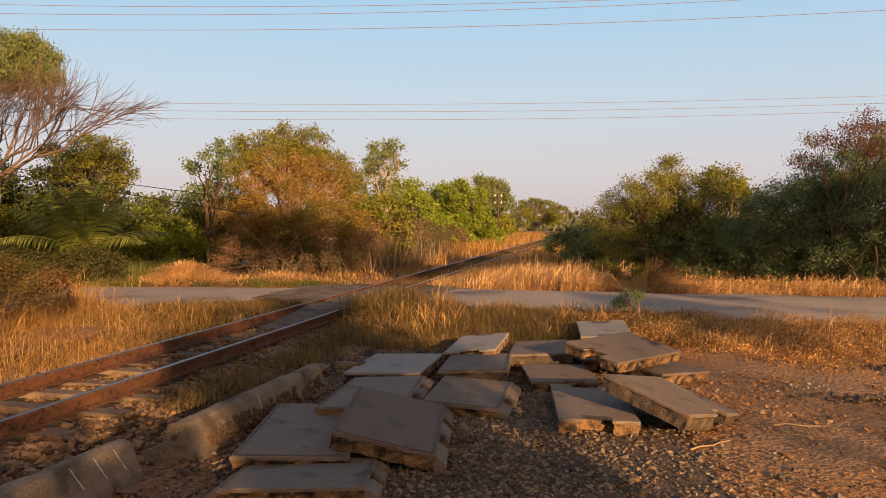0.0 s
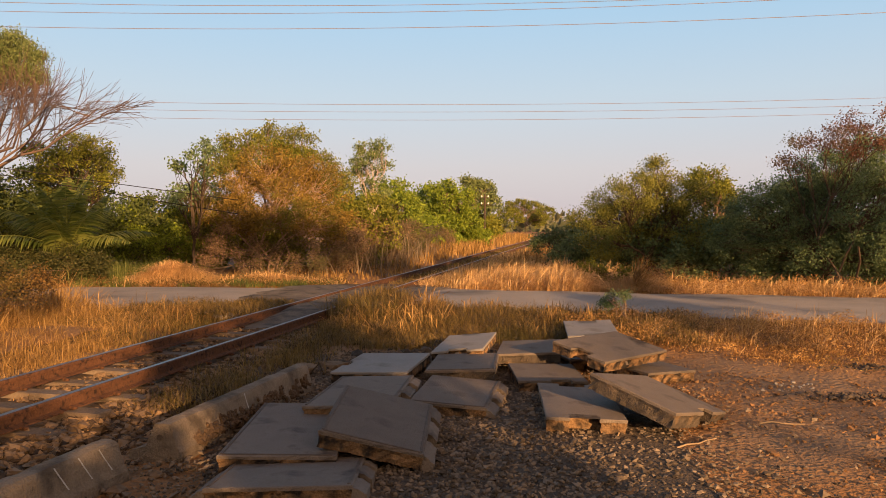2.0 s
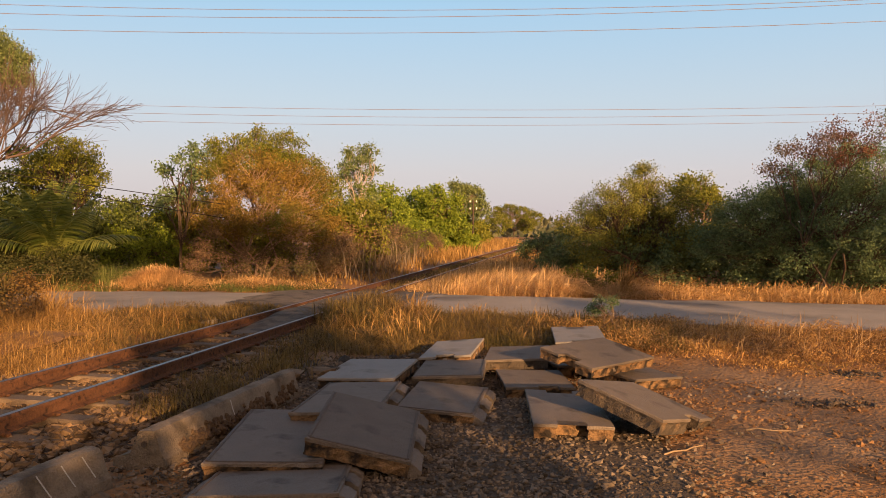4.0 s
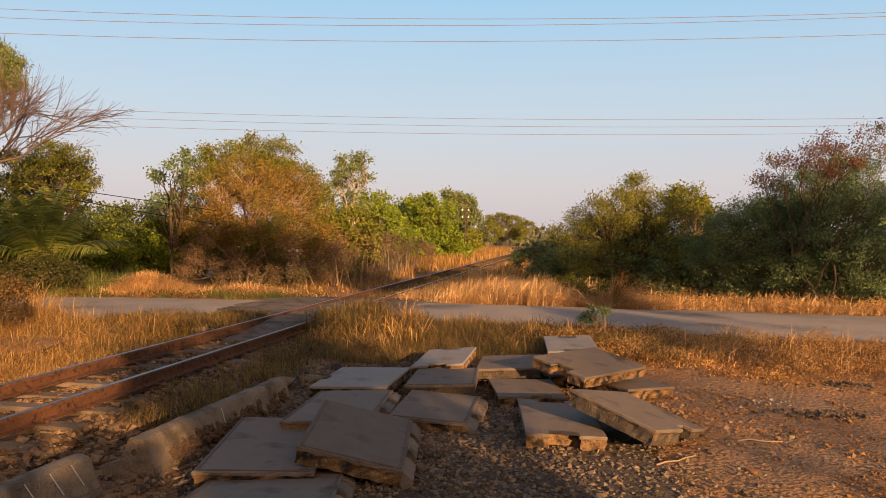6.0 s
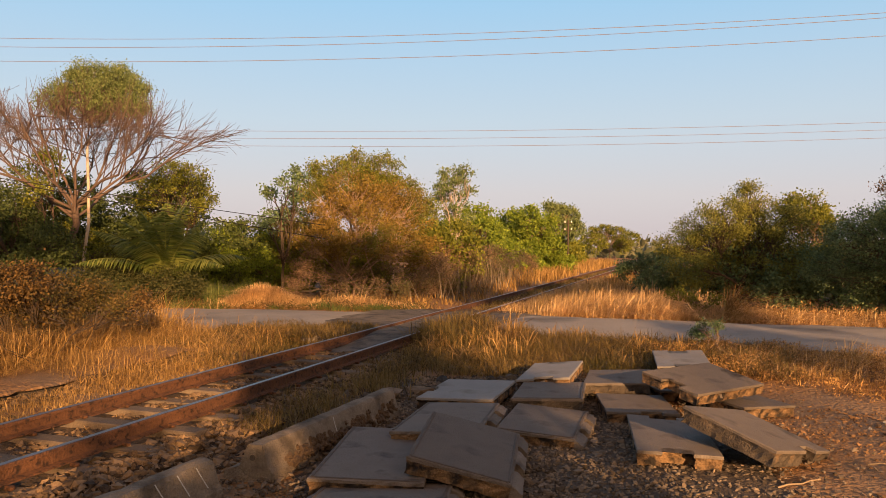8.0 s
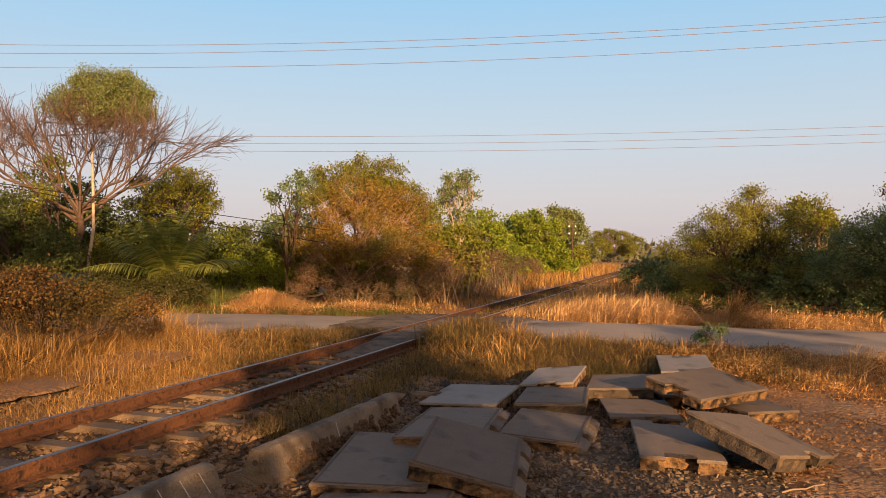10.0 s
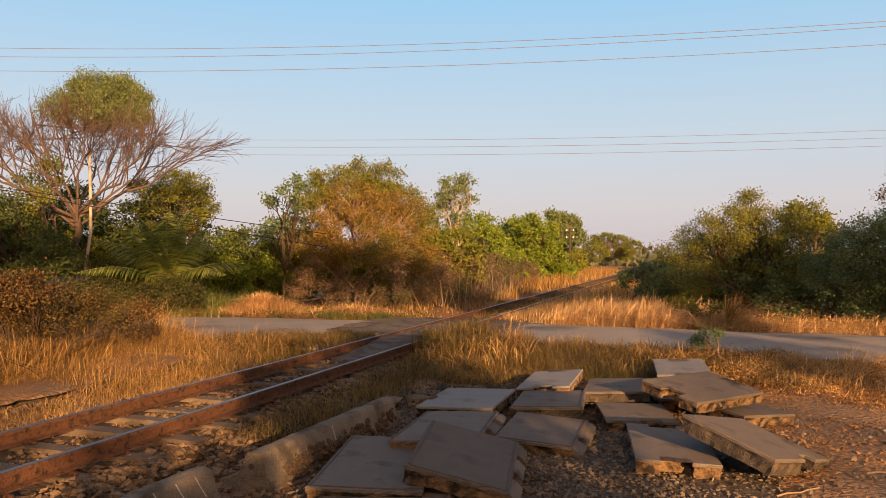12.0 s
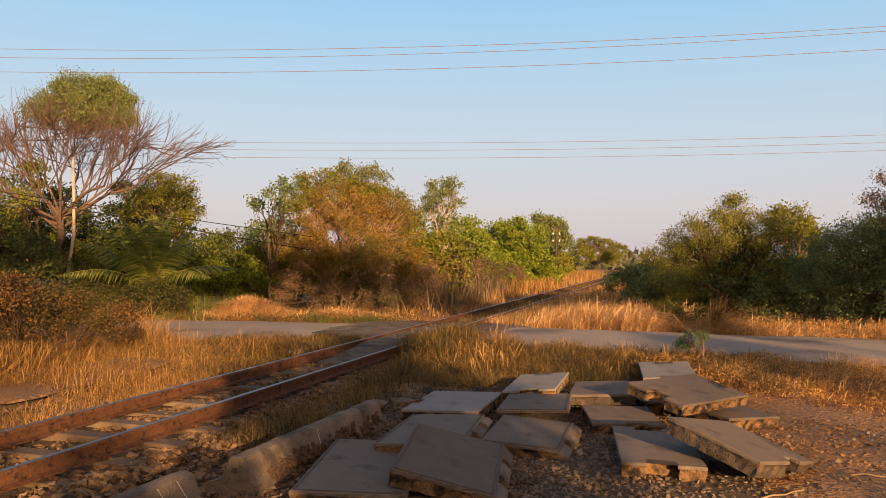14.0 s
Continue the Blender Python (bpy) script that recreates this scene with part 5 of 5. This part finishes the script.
lv = np.where(rng.random(n) < 0.4, rng.uniform(1.6, 4.2, n), rng.uniform(6.6, 11.5, n))
c = np.stack([TD.x * sv + TL.x * lv, TD.y * sv + TL.y * lv], 1)
c = np.repeat(c, 7, 0)
hh = rng.uniform(0.3, 0.9, len(c)) * np.where(np.repeat(lv, 7) < 5, 0.6, 0.28 + 0.72 * smooth(26, 42, np.repeat(sv, 7)))
blades("railside_grass", c + rng.normal(0, 0.14, c.shape), hh, M_STRAW, "straw-coloured grass along both sides of the railway", width=0.02)
sv = rng.uniform(6.5, 14.5, 620)
lv = rng.normal(4.0, 0.28, 620)
k = lv < 4.5
c = np.repeat(np.stack([TD.x * sv + TL.x * lv, TD.y * sv + TL.y * lv], 1)[k], 10, 0)
blades("near_rail_grass", c + rng.normal(0, 0.06, c.shape), rng.uniform(0.10, 0.36, len(c)), M_MIXED, "tufts of dry grass at the near rail", width=0.005, lean=0.9)
sv = rng.uniform(19.6, 40, 1300)
lv = rng.uniform(3.5, 4.6, len(sv))
c = np.repeat(np.stack([TD.x * sv + TL.x * lv, TD.y * sv + TL.y * lv], 1), 10, 0)
blades("rail_shoulder_grass", c + rng.normal(0, 0.07, c.shape), rng.uniform(0.22, 0.5, len(c)), M_PALESTRAW, "straw-coloured grass hiding the foot of the near rail", width=0.006, lean=1.3, curl=0.5)
sv, lv = rng.uniform(12.7, 14.9, 900), rng.uniform(5.9, 8.4, 900)
k = sv < 14.5 + 0.3 * np.sin(5 * lv) + 0.35 * (lv < 7)
c = np.repeat(np.stack([TD.x * sv + TL.x * lv, TD.y * sv + TL.y * lv], 1)[k], 12, 0)
blades("crossing_weeds", c + rng.normal(0, 0.07, c.shape), rng.uniform(0.06, 0.2, len(c)), M_MIXED, "low olive grass growing over the asphalt's edge", lean=1.2, width=0.005, base_z=np.full(len(c), -0.10))
p, h = tufts(1000, 12, (-2.7, 0.3), (12.2, 15.6), lambda x, y: (lat(x, y) < 4.5) & (y < 15.0 - 0.8 * x ** 2 * (x > -0.9) + 0.3 * np.sin(5 * x)) & (wavy(2 * x, 2 * y, 8) > -0.45), 0.09)
blades("crossing_grass", p, h * 0.24, M_MIXED, "thick half-dry grass crowding the near rail at the crossing", lean=1.3, width=0.004, curl=0.5)
p, h = tufts(120, 12, (-2.4, 0.2), (13.0, 15.0), lambda x, y: lat(x, y) < 4.45, 0.06)
blades("crossing_stalks", p, h * 0.42, M_STRAW, "straw stalks with dry seed heads beside the near rail", lean=0.8, width=0.004, heads=0.5)
p = rng.normal(0, 0.07, (260, 2)) + [4.95, 18.3]
blades("arching_grass_clump", p, rng.uniform(0.6, 1.15, 260), M_STRAW, "clump of tall arching straw at the road's far edge", width=0.007, lean=1.1, curl=0.5, comb=(1.0, -0.2))
tree("roadside_weed", [(3.05, 12.66, 0.31, 0.15), (3.11, 12.26, 0.42, 0.09), (2.94, 12.81, 0.24, 0.1)], M_DARKLEAF, M_BARK, "small leafy green weed at the road edge", "weed", leaf_size=0.04, density=1.2, clump=0.08, trunk_r=0.008, stems=3)
tree("verge_weed", [(4.14, 18.64, 0.39, 0.22), (4.44, 18.75, 0.22, 0.2), (4.73, 18.52, 0.43, 0.14), (3.87, 18.9, 0.52, 0.2)], M_GREEN, M_BARK, "leafy green weeds beyond the road", "weed", leaf_size=0.07, density=1.0, clump=0.12, trunk_r=0.012, stems=4)
sv, lv = rng.uniform(20.5, 60, 1500), rng.uniform(4.85, 5.6, 1500)
c = np.repeat(np.stack([TD.x * sv + TL.x * lv, TD.y * sv + TL.y * lv], 1), 7, 0)
blades("mid_track_grass", c + rng.normal(0, 0.08, c.shape), rng.uniform(0.06, 0.24, len(c)), M_MIXED, "low half-dry grass growing between the far rails", width=0.01, lean=0.9, base_z=np.full(len(c), -0.2))
sv, lv = rng.uniform(12.6, 16.2, 420), rng.uniform(3.3, 4.62, 420)
k = (lv > 4.0 - 0.25 * (16.2 - sv)) & (np.sin(3.1 * sv + 2 * lv) > -0.5)
c = np.repeat(np.stack([TD.x * sv + TL.x * lv, TD.y * sv + TL.y * lv], 1)[k], 22, 0)
blades("wispy_rail_grass", c + rng.normal(0, 0.09, c.shape), rng.uniform(0.15, 0.5, len(c)), M_MIXED, "wispy half-dry grass leaning over the near rail at the crossing", width=0.0036, lean=0.85, heads=0.35, base_z=np.full(len(c), -0.16))
# standing reeds by the thicket
sv, lv = rng.uniform(24, 36, 340), rng.uniform(7.0, 8.8, 340)
p = np.stack([TD.x * sv + TL.x * lv, TD.y * sv + TL.y * lv], 1)
blades("dry_reeds", p, rng.uniform(0.5, 1.7, 340), M_REED, "tall grey dried reeds before the thicket", width=0.014, lean=0.4)


# ---- cables and posts ----
def cable(name, x0, x1, line, z, r, label, group, mat=None):
    """A hanging cable over the plan line y = a + b x, with its height a parabola of x."""
    X = np.linspace(x0, x1, 48)
    P = np.stack([X, line[0] + line[1] * X, z[0] + z[1] * X + z[2] * X * X], 1)
    v, f2 = tube(P, np.full(48, r), 5)
    return tagged(add(name, mesh_from(v, f2, name, True), mat or M_WIRE), label, "cable", group)


def utility_pole(x, y, h, label):
    top = tagged(new("utility_pole"), label, "utility pole", "utility poles")
    z0 = float(ground_z(x, y))
    top.location = (x, y, z0)
    tb = Tubes()
    tb.add([(0, 0, -0.3), (0, 0, h * 0.5), (0, 0, h - z0 + 0.3)], [0.17, 0.15, 0.12], 10)
    add("mast", tb.mesh("mast"), M_SLEEPER, top)
    for z2 in (h - z0 - 0.05, h - z0 - 0.75):
        bm2 = bmesh.new()
        bmesh.ops.create_cube(bm2, size=1, matrix=Matrix.Translation((0, 0, z2)) @ Matrix.Diagonal((0.1, 1.8, 0.1, 1)))
        bmesh.ops.bevel(bm2, geom=bm2.edges[:], offset=0.01, segments=1, affect="EDGES")
        part("crossarm", bm2, M_SLEEPER, top)
    return top


for z in ((8.317, -0.0027, 0.00136), (8.106, 0.0032, 0.0014), (7.62, 0.0014, 0.00125)):
    cable("overhead_cable", -34, 34, (24, -0.08), z, 0.0085, "thin overhead power cable spanning the sky", "overhead cables")
for z in ((8.46, 0.0022, 0.00053), (8.03, 0.0025, 0.00052), (7.565, 0.0029, 0.00055)):
    cable("far_overhead_cable", -70, 70, (45, -0.02), z, 0.011, "thin distant power cable spanning the sky", "overhead cables")
for x in (-34, 34):
    utility_pole(x, 24 - 0.08 * x, 9.75, "grey concrete power pole carrying three cables")
for x in (-70, 70):
    utility_pole(x, 45 - 0.02 * x, 11.0, "grey concrete power pole carrying three cables")
for z in ((1.503, -0.1238, 0.00076), (0.976, -0.1423, 0.0019)):
    cable("low_cable", -22, -5.5, (24, 0.35), z, 0.011, "dark low cable strung behind the palm", "low cables", M_BLACKWIRE)

post = tagged(new("telegraph_post"), "dark telegraph post with white insulators beside the railway", "telegraph post")
post.location = (4.3, 60, -0.3)
tb = Tubes()
tb.add([(0, 0, -0.1), (0, 0, 2), (0, 0, 4.1)], [0.07, 0.065, 0.06], 8)
add("mast", tb.mesh("mast"), M_DARKBARK, post)
for z in (3.3, 3.85):
    bm = bmesh.new()
    bmesh.ops.create_cube(bm, size=1, matrix=Matrix.Translation((0, 0, z)) @ Matrix.Diagonal((0.6, 0.06, 0.07, 1)))
    bmesh.ops.bevel(bm, geom=bm.edges[:], offset=0.01, segments=1, affect="EDGES")
    part("crossarm", bm, M_DARKBARK, post)
    for x2 in (-0.25, 0.25):
        tb = Tubes()
        tb.add([(x2, 0, z + 0.03), (x2, 0, z + 0.08), (x2, 0, z + 0.12), (x2, 0, z + 0.2)], [0.03, 0.055, 0.045, 0.02], 8)
        add("insulator", tb.mesh("insulator"), M_WHITE, post)

# tin shed roof glimpsed behind the weeds
shed = tagged(new("tin_shed"), "low dark shed with a grey-blue tin roof behind weeds", "shed")
shed.location = (-13.9, 21.4, -0.62)
v, fs = [], []
for i in range(33):
    z = 0.02 * (1 if i % 2 else -1)
    v += [(-1.2 + i * 0.075, -0.9, 1.05 + z), (-1.2 + i * 0.075, 0.9, 1.5 + z)]
fs = [(2 * i, 2 * i + 2, 2 * i + 3, 2 * i + 1) for i in range(32)]
v2 = [(a, b, c2 - 0.02) for a, b, c2 in v]
fs += [tuple(66 + q for q in f2[::-1]) for f2 in fs]
add("roof", mesh_from(v + v2, fs, "roof"), M_TIN, shed)
for x2 in (-1.1, 1.1):
    for y2 in (-0.8, 0.8):
        tb = Tubes()
        tb.add([(x2, y2, -0.1), (x2, y2, 0.5), (x2, y2, 1.05 + (0.4 if y2 > 0 else 0))], [0.05, 0.05, 0.05], 6)
        add("post", tb.mesh("post"), M_DARKBARK, shed)

# unseen trees added behind the viewpoint to cast shade over the slabs and the lower bushes
SH = Vector((-math.sin(sa), math.cos(sa), 0))     # the way in which shadows fall
SP = Vector((math.cos(sa), math.sin(sa), 0))


def behind(k2, off):
    p = Vector((-0.3, 7.0, 0)) - SH * k2 + SP * off
    return p.x, p.y


# added shade caster: crown placed and sized only for where its shadow falls
def shade_tree(k2, off, z_lo, z_hi, half, label, n=9, r=1.0):
    lobes = []
    for i in range(n):
        u = -1 + 2 * (i + 0.5) / n
        for z in np.arange(z_lo + r * 0.5, max(z_hi - r * 0.5, z_lo + r * 0.51), r * 0.9):
            lobes.append((*behind(k2 + rng.normal(0, 0.4), off + u * (half - r * 0.5) + rng.normal(0, 0.1)), z + rng.normal(0, 0.12), r * rng.uniform(0.85, 1.1)))
    return tree("shade_tree", lobes, M_GREEN, M_BARK, label, leaf_size=0.36, density=0.75, clump=0.36, twigs=False, base=behind(k2, off), trunk_r=0.10, group="trees behind the yard")


TE = math.tan(se)
rng = np.random.default_rng(11)
shade_tree(18, -0.65, 14 * TE - 0.3, 21.85 * TE, 0.9, "unseen leafy tree added to shade the heap of slabs", 3)
shade_tree(18.6, -3.3, 0.9, 16.7 * TE, 1.7, "unseen bushy tree added to shade the barriers", 4, 0.7)
shade_tree(18.6, -0.2, 0.9, 13.3 * TE, 1.25, "unseen low spreading tree added to shade the gravel", 4, 0.8)
shade_tree(18, 0.6, 18.9 * TE, 25.0 * TE, 0.85, "unseen slim tree added to shade slabs and crossing", 2, 0.6)
shade_tree(25, 9.2, 32.5 * TE, 36 * TE, 0.8, "unseen small leafy tree added to shade road and verge", 3, 0.5)
shade_tree(25, 7.0, 28.5 * TE, 31.5 * TE, 0.9, "unseen small leafy tree added to shade road and verge", 3, 0.5)
for i in range(8):
    off = -13.5 + 4.3 * i
    d = 73 - 1.1 * min(max(off, 0), 13)
    up = 0.35 + 0.045 * min(max(off, 0), 13)
    low = -1 < off < 8
    shade_tree(50 + 1.5 * (i % 2), off, d * TE + up, d * TE + up + 0.95, 2.4, "unseen tall tree with a high crown added to shade the bushes", 8 if low else 5, 0.55 if low else 0.9)

# sticks and a stone on the yard
for a, b in (((2.0, 6.15, -0.26), (2.4, 6.35, -0.24)), ((3.0, 6.9, -0.26), (3.4, 6.85, -0.255)), ((1.6, 6.5, -0.27), (1.75, 6.75, -0.2))):
    tb = Tubes()
    tb.add(bend(a, b, 5, 0.15, 0.1), np.linspace(0.009, 0.005, 5), 6)
    tagged(add("stick", tb.mesh("stick"), M_STICK), "short dry stick lying on the dirt", "stick", "sticks on the ground")
